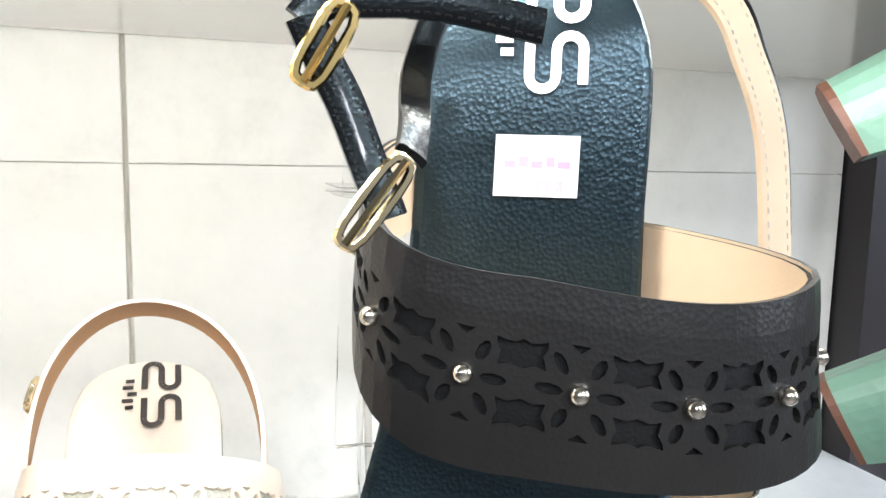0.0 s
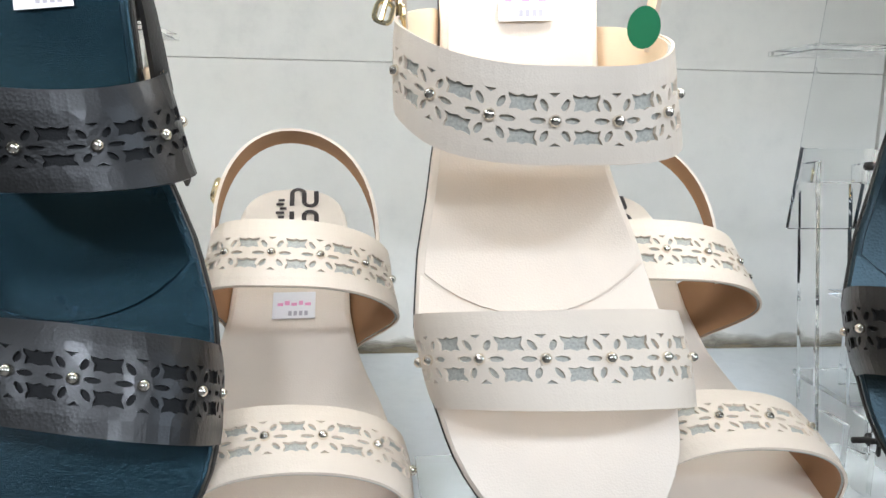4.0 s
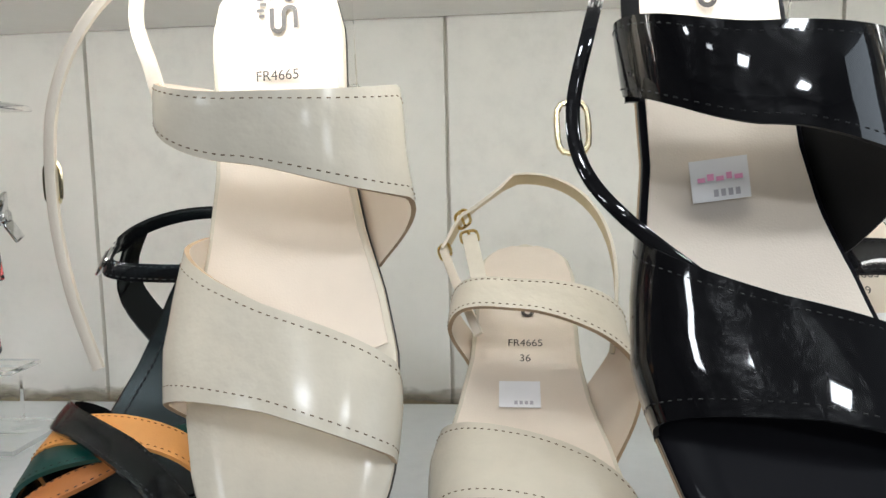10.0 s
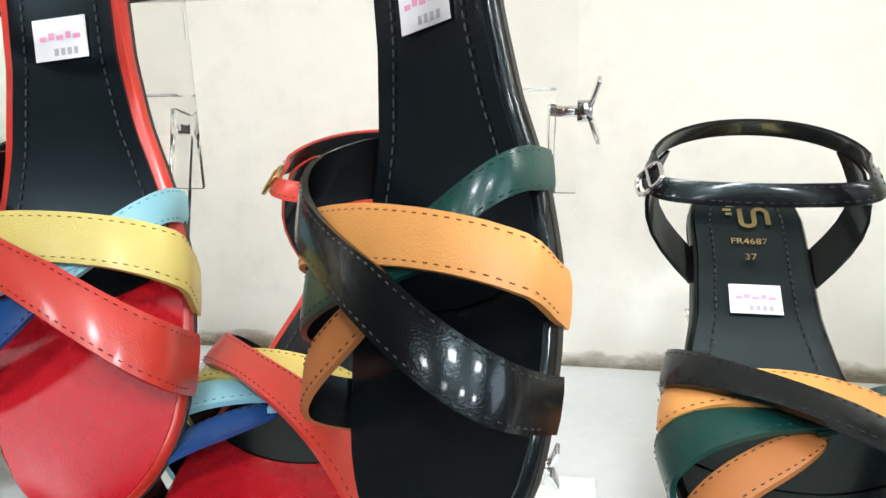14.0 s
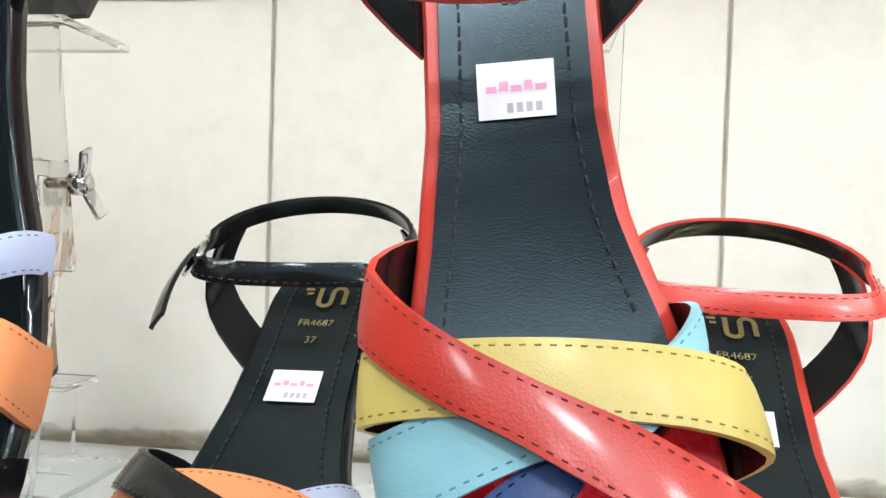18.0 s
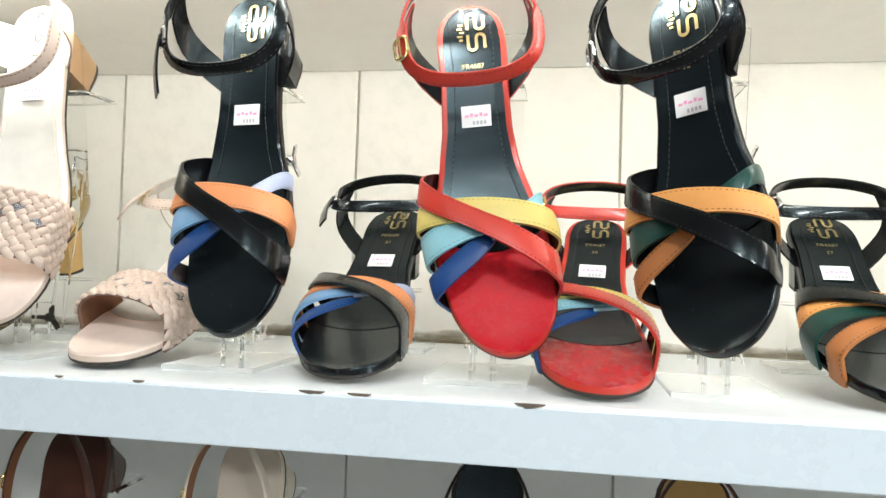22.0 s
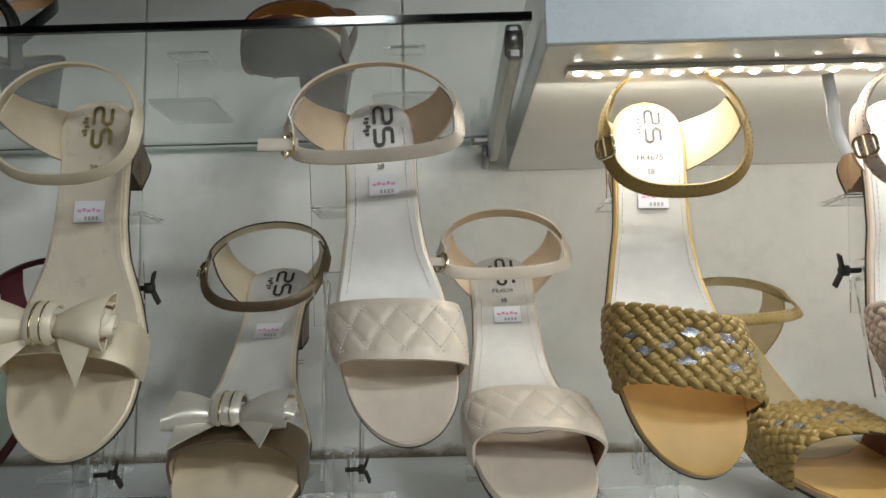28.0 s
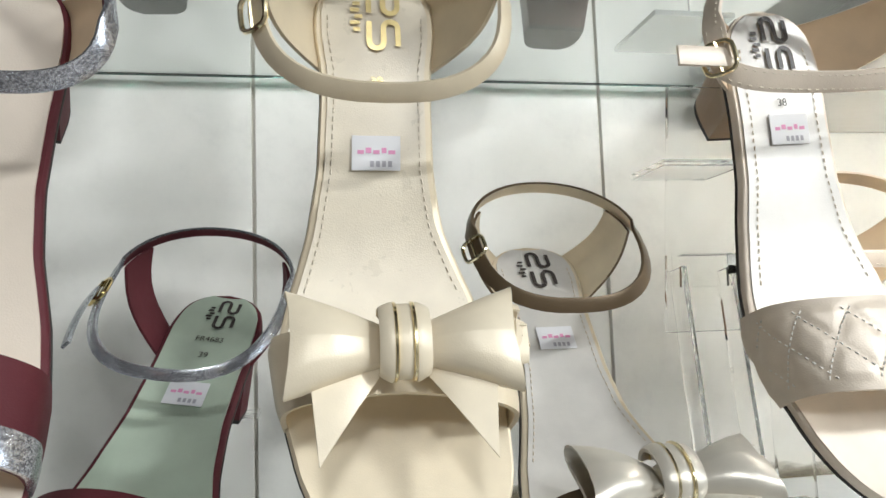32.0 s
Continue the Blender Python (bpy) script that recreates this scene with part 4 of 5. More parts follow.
STITCH = {"red": "red_stitch", "yellow": "yellow_stitch", "sky": "blue_stitch", "royal": "black_stitch", "black": "black_stitch", "orange": "orange_stitch", "amber": "orange_stitch", "steel_blue": "blue_stitch", "lilac": "blue_stitch", "dark_green": "black_stitch", "brown_orange": "black_stitch"}


def crossed(toe, heel, yaw, kind, rear, label, size, lab=0.675):
    """Sandal with four crossing coloured straps and an ankle strap with a buckle."""
    cols = {"red": ("red", "yellow", "sky", "royal", "sky"), "blue": ("black", "orange", "steel_blue", "royal", "lilac"), "green": ("black", "amber", "dark_green", "brown_orange", "dark_green")}[kind]
    th, f = sandal("sandal", toe, heel, yaw, label, group_of("crossed-strap"), arch=23, wide=0.98, waist=1.0 if rear else 0.96)
    red = kind == "red"
    e = 0.004 if rear else 0.0
    pd = add_sole(th, f, "red" if red else "black", "red" if red else "black", "red_sole" if red else "black_sheen", "black_insole", 0.34, 0.05, "red" if red else "black", rim=0.0045 if red else 0.003)
    pad_stitch(pd, f, "dark_stitch", 0.44, 0.93, 0.0105)
    logo(pd, f, "print_gold", 0.915, 1.15)
    insole_text(pd, f, "FR4687", 0.815, 0.0056, "print_gold")
    insole_text(pd, f, size, 0.775, 0.0056, "print_gold")
    sticker(pd, f, lab, 0.0)
    add_band(th, f, [cols[3], "black"], STITCH[cols[3]], "low_strap", sl=0.17, sr=0.45, wl=0.017, wm=0.018, wr=0.012, h=0.027, u1=0.53, bow=-0.03, tip=True, off=0.013 - e)
    add_band(th, f, [cols[2], "black"], STITCH[cols[2]], "pale_strap", sl=0.285, sr=0.43, wl=0.024, wm=0.022, wr=0.016, h=0.030, lift=0.001, bow=-0.030, off=0.009, shoe=True, u1=0.58)
    add_band(th, f, [cols[4], "black"], STITCH[cols[4]], "heel_side_strap", sl=0.20, sr=0.42 if red else 0.45, wl=0.016, wm=0.018, wr=0.013, h=0.030, bow=-0.01, off=0.004, shoe=True, u0=0.50, flare=0.003)
    add_band(th, f, [cols[1], "black"], STITCH[cols[1]], "wide_strap", sl=0.362, sr=0.307, wl=0.020, wm=0.023, wr=0.017 if kind == "green" else 0.024, h=0.032, lift=0.0030, bow=0.022, off=0.012 - e, offr=0.008 - e)
    add_band(th, f, [cols[0], "black"], STITCH[cols[0]], "top_strap", sl=0.493, sr=0.195, wl=0.022, wm=0.022, wr=0.016 if kind == "green" else 0.024, h=0.034, lift=0.006, bow=-0.05, off=0.010 - e, offr=0.000)
    m = "red" if red else "black"
    ankle_ring(th, f, [m, "black"], sc=0.865, lift=0.036 if rear else 0.044, rx=0.048, rs=0.145, tilt=-0.004, wide=0.0105, buckle="brass" if red else "chrome", c0=0.72, c1=0.81, flat=0.55 if rear else 0.95, bulge=0.011, fp=0.38 if rear else 0.6, tail=kind == "blue", stitch="red_stitch" if red else "black_stitch")
    return th, f, pd


def braid(ob, b, mat, holes=()):
    """Plaited strands: humped floats in rows that slant by turns, their ends tucked under the next row; holes lists gaps as (along, across)."""
    rnd = random.Random(5)
    grid = np.linspace(0, 1, 80)
    path = [b.point(float(u), 0) for u in grid]
    run = np.concatenate([[0], np.cumsum([(q - p).length for p, q in zip(path, path[1:])])])
    arc, w = float(run[-1]), b.w[1]
    rows = round(w * 0.97 / 0.0050)
    cols = round(arc / 0.0100)
    verts, faces, spark_v, spark_f = [], [], [], []

    skew = []
    for u in grid:
        e0, e1 = b.point(min(float(u) + 0.01, 1), 0) - b.point(max(float(u) - 0.01, 0), 0), b.point(float(u), 0.05) - b.point(float(u), -0.05)
        skew.append(min(max(e0.normalized().dot(e1.normalized()), -0.8), 0.8))

    def put(x, y, up):
        c = float(np.interp(x, run, skew))
        y = y / math.sqrt(1 - c * c)
        return b.place(min(max(float(np.interp(x - y * c, run, grid)), 0.004), 0.996), min(max(y / w, -0.54), 0.54), up)
    for hx, hy in holes:
        k = len(spark_v)
        cx, cy = hx * arc, hy * w
        spark_v.append(put(cx, cy, 0.0014))
        spark_v += [put(cx + 0.0070 * math.cos(a), cy + 0.0040 * math.sin(a), 0.0012) for a in np.linspace(0, 2 * math.pi, 12, endpoint=False)]
        spark_f += [(k, k + 1 + i, k + 1 + (i + 1) % 12) for i in range(12)]
    for r in range(rows):
        y0 = -w / 2 + w * (r + 0.5) / rows
        for c in range(cols):
            x0 = arc * (c + 0.25 + 0.5 * (r % 2)) / cols
            if any(abs(x0 - hx * arc) < 0.0056 and abs(y0 - hy * w) < 0.0031 for hx, hy in holes):
                continue
            ang = radians(45 + rnd.uniform(-4, 4)) * (1 if r % 2 else -1)
            hl, hw, top = 0.0067 * rnd.uniform(0.95, 1.06), 0.0036 * rnd.uniform(0.94, 1.06), 0.0034 * rnd.uniform(0.85, 1.15)
            ca, sa = math.cos(ang), math.sin(ang)
            k = len(verts)
            for i in range(9):
                x = -1 + i / 4
                wv = (1 - abs(x) ** 3.2) ** 0.5 * 0.82 + 0.18
                for j in range(6):
                    t = -1 + j * 0.4
                    px, py = x * hl, t * hw * wv
                    up = -0.0004 + top * math.cos(0.5 * math.pi * x) * (1 - 0.80 * abs(t) ** 3.2)
                    verts.append(put(x0 + px * ca - py * sa, y0 + px * sa + py * ca, up))
            for i in range(8):
                for j in range(5):
                    a = k + i * 6 + j
                    faces.append((a, a + 6, a + 7, a + 1))
    stuff("sparkle", spark_v, spark_f, "silver_glitter", ob)
    stuff("braid", verts, faces, mat, ob, None, True, "plaited leather strands")


def braided(toe, heel, yaw, gold, rear, label, size):
    th, f = sandal("sandal", toe, heel, yaw, label, group_of("braided"), arch=23)
    c, so, ins = ("gold", "gold_sole", "gold_insole" if rear else "pearl") if gold else ("rose", "rose_sole", "pearl")
    pd = add_sole(th, f, so, "sole_tan" if gold else "rose", so, ins, 0.36, 0.05, "gold_sole" if gold else "heel_tan", rim=0.003)
    pad_stitch(pd, f, "pale_stitch", 0.44, 0.92, 0.006)
    logo(pd, f, "print_dark", 0.925)
    insole_text(pd, f, "FR4675", 0.835, 0.0066, "print_dark")
    insole_text(pd, f, size, 0.795, 0.0060, "print_dark")
    sticker(pd, f, 0.725, 0.001)
    ob, b = add_band(th, f, ["gold_gap_shade" if gold else "rose_gap_shade", "brown_lining" if rear else ("gold_sole" if gold else "rose_sole")], "", "front_strap", sl=0.325, sr=0.26, wl=0.060, wm=0.060, wr=0.060, h=0.036, off=0.004, offr=0.010, nu=34, nv=8, power=0.62, bow=-0.02)
    hs = [(0.24, 0.06), (0.31, -0.13), (0.40, -0.02), (0.50, 0.16), (0.56, -0.06), (0.66, 0.16), (0.68, -0.20), (0.77, 0.02), (0.49, -0.20)] if gold else [(0.36, 0.08), (0.55, 0.05), (0.66, 0.20), (0.74, 0.04), (0.50, -0.16), (0.30, -0.14)]
    braid(ob, b, c, hs)
    ankle_ring(th, f, [c, "gold_insole" if gold else "pearl"], sc=0.85, lift=0.046, rx=0.049 if gold else 0.053, dx=0.007 if gold and not rear else 0.0, rs=0.165, tilt=-0.004, wide=0.0100, buckle="pale_gold", c0=0.80, c1=0.94, flat=0.6 if rear else 0.9, bulge=0.008, tail=rear, fp=0.4 if rear else 0.7, stitch="dim_stitch")
    return th, f, pd


def quilted(toe, heel, yaw, rear, label, size):
    th, f = sandal("sandal", toe, heel, yaw, label, group_of("quilted"), arch=22)
    pd = add_sole(th, f, "quilt", "quilt", "quilt", "pearl", 0.36, 0.05, "heel_tan", rim=0.003)
    pad_stitch(pd, f, "pale_stitch", 0.44, 0.92, 0.008)
    logo(pd, f, "print_dark", 0.92, 1.25)
    insole_text(pd, f, "FR4529", 0.835, 0.0060, "print_dark")
    insole_text(pd, f, size, 0.795, 0.0060, "print_dark")
    sticker(pd, f, 0.74, 0.002)

    def puff(u, v):
        p, q = (u * 6.5 + v * 1.6) % 1.0, (u * 6.5 - v * 1.6) % 1.0
        e = min(min(p, 1 - p), min(q, 1 - q))
        return 0.0011 * min(1.0, e * 5) if abs(v) < 0.37 else 0.0004
    ob, b = add_band(th, f, ["quilt", "brown_lining" if rear else "nude"], "", "front_strap", sl=0.30, sr=0.265, wl=0.046, wm=0.050, wr=0.048, h=0.036, off=0.004, offr=0.011, nu=84, nv=20, power=0.62, bow=-0.02, puff=puff)
    add_stitches(ob, b, "white_stitch", (-0.42, 0.42))
    verts, faces = [], []
    for sg in (1, -1):
        for k in range(-3, 11):
            for v in np.arange(-0.36, 0.361, 0.055):
                u = (k - sg * v * 1.6) / 6.5
                if 0.03 < u < 0.97:
                    p, q = b.place(u, v, 0.001), b.place(u - sg * 1.6 / 6.5 * 0.02, v + 0.02, 0.001)
                    if (q - p).length > 1e-7:
                        dash(verts, faces, p, (q - p).normalized(), b.normal(u, v), 0.0018, 0.0007, 0.0005)
    stuff("quilt_stitching", verts, faces, "white_stitch", ob)
    ankle_ring(th, f, ["quilt", "beige_lining"], sc=0.87, lift=0.044, rx=0.052 if rear else 0.061, rs=0.150, tilt=0.002, wide=0.0105, buckle="pale_gold", c0=0.83, c1=0.97, fp=0.3, flat=0.6, stitch="pale_stitch", tail="side")
    return th, f, pd


def bow_sandal(toe, heel, yaw, rear, label, size, bs=1.0):
    th, f = sandal("sandal", toe, heel, yaw, label, group_of("bow"), arch=22, wide=1.12, waist=0.85)
    c = "bronze" if rear else "champagne"
    pd = add_sole(th, f, "champagne", c, "champagne", "pearl" if rear else "champagne_insole", 0.36, 0.05, "bronze", rim=0.0035)
    pad_stitch(pd, f, "pale_stitch", 0.44, 0.92, 0.0065)
    logo(pd, f, "print_gold" if not rear else "print_dark", 0.915, 1.25)
    insole_text(pd, f, size, 0.795, 0.0066, "print_gold")
    sticker(pd, f, 0.715 if rear else 0.67, 0.0)
    ob, b = add_band(th, f, ["champagne" if not rear else "bronze", "champagne"], "", "front_strap", sl=0.285 - (0.06 if rear else 0), sr=0.27 - (0.06 if rear else 0), wl=0.036, wm=0.028, wr=0.036, h=0.033, off=0.004, nu=30, nv=6, power=0.62)
    n = b.normal(0.5, 0.0)
    o = b.place(0.5, 0.05, 0.010)
    ax, ay = Vector((1, 0, 0)), n.cross(Vector((1, 0, 0))).normalized()
    sat = "bow_bronze" if rear else "bow_satin"
    core = bmesh.new()
    bmesh.ops.create_icosphere(core, subdivisions=2, radius=0.009, matrix=Matrix.Translation(o))
    bw = part("bow", core, sat, th, "satin ribbon bow", True)
    for k in (-1, 1):
        pts = []
        for t in np.linspace(0, 1, 9):
            hh, dd = 0.0085 + 0.0175 * t, 0.003 + 0.0070 * math.sin(math.pi * min(t * 0.8, 1))
            row = []
            for i in range(21):
                a = 2 * math.pi * i / 20
                row.append(o + ax * k * bs * (0.006 + 0.044 * t + 0.003 * abs(math.sin(a)) * t) + ay * bs * hh * math.copysign(abs(math.sin(a)) ** 0.6, math.sin(a)) + n * (dd * math.cos(a) + 0.004 * t))
            pts.append(row)
        nr = surf_normals(pts)
        if nr[4][0].dot(n) < 0:
            nr = [[-q for q in r] for r in nr]
        v, fc, idx = grid_solid(pts, nr, 0.0012)
        raw("loop", v, fc, [sat, sat], bw, idx, True)
        if k > 0:
            path = [o + ax * bs * (0.047 + 0.0012 * q) + n * (0.004 + (0.0055 - 0.0007 * q) * math.cos(1.9 * q)) + ay * bs * (0.0175 - 0.0021 * q) * math.sin(1.9 * q) for q in np.linspace(0.4, 7.2, 40)]
            ribbon(bw, "curl", path, [p - (o + ax * bs * 0.047) for p in path], 0.012, [sat, "champagne"], thick=0.0008)
        pts = []
        for t in np.linspace(0, 1, 7):
            row = []
            for i in range(6):
                q = i / 5
                c0 = o - n * 0.004 + ax * k * 0.004 * q - ay * 0.004
                c1 = o - n * (0.003 - 0.006 * t) + ax * k * bs * (0.042 - 0.004 * q) - ay * bs * (0.014 + 0.040 * q)
                row.append(c0.lerp(c1, t) + n * 0.003 * math.sin(math.pi * t))
            pts.append(row)
        nr = surf_normals(pts)
        if nr[3][3].dot(n) < 0:
            nr = [[-q for q in r] for r in nr]
        v, fc, idx = grid_solid(pts, nr, 0.0012)
        raw("tail", v, fc, [sat, sat], bw, idx, True)
    for dx in (-0.0062, 0.0, 0.0062):
        path = [o + ax * dx + ay * 0.0125 * math.sin(a) + n * (0.004 + 0.0085 * math.cos(a)) for a in np.linspace(-1.9, 1.9, 14)]
        ribbon(bw, "wrap", path, [p - (o - n * 0.004) for p in path], 0.0058, [sat, sat])
    for dx in (-0.0031, 0.0031):
        path = [o + ax * dx + ay * 0.0133 * math.sin(a) + n * (0.004 + 0.0095 * math.cos(a)) for a in np.linspace(-1.9, 1.9, 14)]
        ribbon(bw, "gold_trim", path, [p - (o - n * 0.004) for p in path], 0.0014, ["pale_gold", "pale_gold"])
    ankle_ring(th, f, [c, "champagne"], sc=0.86, lift=0.046, rx=0.051, rs=0.150, tilt=0.0, wide=0.0085, buckle="pale_gold", c0=0.82, c1=0.97, flat=1.25 if rear else 0.95, tail=False)
    return th, f, pd


# ---- the place ----
SEAMS = [0.17 + 0.3 * k for k in range(-8, 2)]
END_X = 0.72
LEFT_X = -2.75

wall = struct("wall_back", box_bm(END_X - LEFT_X, 0.05, 1.7, ((END_X + LEFT_X) / 2, WALL_Y + 0.031, 0.25)), "grout", "plain backing wall behind cream tiles", "wall")
TILE = {}


def tile(x0, x1, z0, z1):
    key = (round(x1 - x0, 3), round(z1 - z0, 3))
    if key not in TILE:
        bm = box_bm(key[0] - 0.003, 0.008, key[1] - 0.0004, (0, 0, 0), 0.0005)
        me = bpy.data.meshes.new("wall_tile")
        bm.to_mesh(me)
        bm.free()
        me.materials.append(M["wall"])
        TILE[key] = me
    ob = new("wall_tile", TILE[key])
    ob.parent = wall
    ob.location = ((x0 + x1) / 2, WALL_Y + 0.004, (z0 + z1) / 2)


edges = [LEFT_X] + SEAMS + [END_X]
for a, b in zip(edges, edges[1:]):
    for z0, z1 in ((-0.45, -0.040), (-0.002, 0.237), (0.237, 0.597), (0.597, 0.957)) if a > -0.2 else ((-0.45, -0.040), (-0.002, 0.957)):
        tile(a, b, z0, z1)

shelf_len = END_X - LEFT_X
shelf = struct("shelf", box_bm(shelf_len, 0.36, 0.032, ((END_X + LEFT_X) / 2, -0.1805, -0.016), 0.0015), "shelf", "white painted shelf board with scuffs", "shelf")
fascia = part("fascia", box_bm(shelf_len, 0.004, 0.038, ((END_X + LEFT_X) / 2, -0.3625, -0.0205), 0.001), "fascia", shelf, "glossy white edge strip")


def chip(x, wide, high, seed):
    """A ragged chip in the shelf's front edge, where the paint has broken off."""
    rnd = random.Random(seed)
    n = 9
    verts, faces = [], []
    for i in range(n):
        t = i / (n - 1)
        d = high * math.sin(math.pi * t) ** 0.6 * rnd.uniform(0.6, 1.1)
        px = x - wide / 2 + wide * t
        verts += [(px, -0.3649, 0.0006), (px, -0.3651, -d), (px, -0.3641 + d * rnd.uniform(0.2, 0.7), 0.0006)]
    for i in range(n - 1):
        a = 3 * i
        faces += [(a, a + 3, a + 4, a + 1), (a, a + 2, a + 5, a + 3)]
    raw("paint_chip", verts, faces, "chip", shelf)


for i, (x, w, h) in enumerate([(-0.010, 0.010, 0.004), (-0.035, 0.007, 0.003), (0.095, 0.02, 0.0009), (0.205, 0.03, 0.0009), (-0.484, 0.014, 0.003), (-0.430, 0.024, 0.0028), (-0.385, 0.016, 0.002), (-0.334, 0.040, 0.0032), (-0.804, 0.024, 0.0055), (-0.945, 0.022, 0.0035), (-0.913, 0.020, 0.003), (-1.068, 0.011, 0.0030), (-1.128, 0.008, 0.0022)]):
    chip(x, w * 0.8, h * 0.45, i)

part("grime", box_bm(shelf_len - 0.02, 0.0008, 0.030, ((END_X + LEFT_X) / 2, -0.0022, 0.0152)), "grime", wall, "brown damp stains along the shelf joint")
top_len = END_X - (-1.514)
top = struct("upper_shelf", box_bm(top_len, 0.355, 0.085, ((END_X - 1.514) / 2, -0.1795, 0.3125 + 0.0425), 0.0012), "shelf_under", "glossy white boxed shelf with lights under it", "shelf")
part("fascia", box_bm(top_len + 0.002, 0.003, 0.0855, ((END_X - 1.514) / 2, -0.3592, 0.3127 + 0.0425), 0.001), "fascia", top, "white front board")

strip = part("led_strip", box_bm(2.06, 0.014, 0.003, (-0.465, -0.3135, 0.3105)), "grout", None)
tagged(strip, "pale self-adhesive light strip stuck under the shelf", "light strip")
bm = bmesh.new()
bmesh.ops.create_icosphere(bm, subdivisions=1, radius=1.0, matrix=Matrix.Diagonal((0.0040, 0.0034, 0.0022, 1)))
LED = bpy.data.meshes.new("diode")
bm.to_mesh(LED)
bm.free()
LED.materials.append(M["led"])
for i in range(146):
    d = new("diode", LED)
    d.parent = strip
    d.location = (-1.487 + 0.0140 * i, -0.3160 + 0.0050 * (i % 2), 0.3086)

# lower compartment
struct("lower_shelf", box_bm(shelf_len, 0.36, 0.03, ((END_X + LEFT_X) / 2, -0.185, -0.365), 0.001), "shelf", "white painted lower shelf board", "shelf")

# neighbouring unit at the right end
struct("black_back_panel", box_bm(1.4, 0.05, 1.3, (1.421, -0.005, 0.2)), "dark_board", "black back board of the neighbouring unit", "panel")
gs = struct("glass_shelf_right", box_bm(0.9, 0.30, 0.006, (1.175, -0.20, -0.12)), "glass", "clear glass shelf of the neighbouring unit", "shelf")

# unseen board added over the left part to block the ceiling light
struct("canopy", box_bm(1.236, 0.42, 0.04, (-2.135, -0.2115, 0.66), 0.001), "dark_board", "unseen dark board added to keep ceiling light off the glass shelf", "panel")

# glass shelf over the left part
gl = struct("glass_shelf", box_bm(1.24, 0.30, 0.006, (-2.138, -0.165, 0.352), 0.0006), "glass", "clear glass shelf with a green edge", "shelf")
part("glass_edge", box_bm(1.24, 0.003, 0.0056, (-2.138, -0.0135, 0.352)), "glass_edge", gl)
part("glass_edge", box_bm(1.24, 0.003, 0.0056, (-2.138, -0.3165, 0.352)), "glass_edge", gl)
br = new("shelf_bracket")
tagged(br, "bent steel bracket that carries the glass shelf", "bracket", "", "structure")
part("arm", box_bm(0.012, 0.30, 0.028, (-1.531, -0.165, 0.334), 0.003), "steel", br)
part("hook", cyl_bm(0.009, 0.012, pose(-1.531, -0.31, 0.335, 0, 90, 0)), "steel", br, "", True)
part("clip", box_bm(0.03, 0.016, 0.012, (-1.540, -0.03, 0.340), 0.004), "steel", br)
part("screw", cyl_bm(0.004, 0.03, pose(-1.540, -0.03, 0.325)), "steel", br, "", True)

# the unseen shop room that closes the place, darkened to cut reflections
struct("floor", box_bm(8, 6, 0.05, (-0.5, -2.4, FLOOR_Z - 0.025)), "floor", "dark shop floor tiles, out of view", "floor")
struct("ceiling", box_bm(8, 6, 0.05, (-0.5, -2.4, CEIL_Z + 0.025)), "ceiling", "dark grey shop ceiling, out of view", "ceiling")
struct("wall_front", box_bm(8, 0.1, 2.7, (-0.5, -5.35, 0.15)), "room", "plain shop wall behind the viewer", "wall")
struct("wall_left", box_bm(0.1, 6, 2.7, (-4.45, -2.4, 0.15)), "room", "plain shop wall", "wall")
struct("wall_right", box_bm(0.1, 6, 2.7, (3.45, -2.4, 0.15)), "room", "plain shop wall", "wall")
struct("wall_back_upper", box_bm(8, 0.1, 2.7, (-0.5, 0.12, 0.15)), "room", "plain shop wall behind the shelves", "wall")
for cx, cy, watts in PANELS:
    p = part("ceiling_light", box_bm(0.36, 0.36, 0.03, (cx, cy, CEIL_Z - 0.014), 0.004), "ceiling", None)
    tagged(p, "square white ceiling light panel, out of view", "ceiling light", "ceiling lights")
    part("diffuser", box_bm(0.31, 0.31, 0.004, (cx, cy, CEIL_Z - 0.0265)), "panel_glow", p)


# ---- stands ----
def wing_nut(parent, p, side=1, k=1.0, mat="chrome"):
    bm = cyl_bm(0.0045 * k, 0.006 * k, pose(*p, 0, 90, 0), 12)
    cyl_bm(0.0022 * k, 0.016 * k, pose(p[0] - 0.006 * side, p[1], p[2], 0, 90, 0), 8, bm)
    for a in (25, 205):
        m = pose(p[0] + 0.003 * side, p[1], p[2], a, 0, 0) @ pose(0.001 * side, 0, 0.0085 * k, 0, 18 * side, 0)
        box_bm(0.0018, 0.007 * k, 0.011 * k, (0, 0, 0), 0.0006, bm, m)
    part("wing_nut", bm, mat, parent, "bright metal wing nut" if mat == "chrome" else "black plastic wing nut", True)


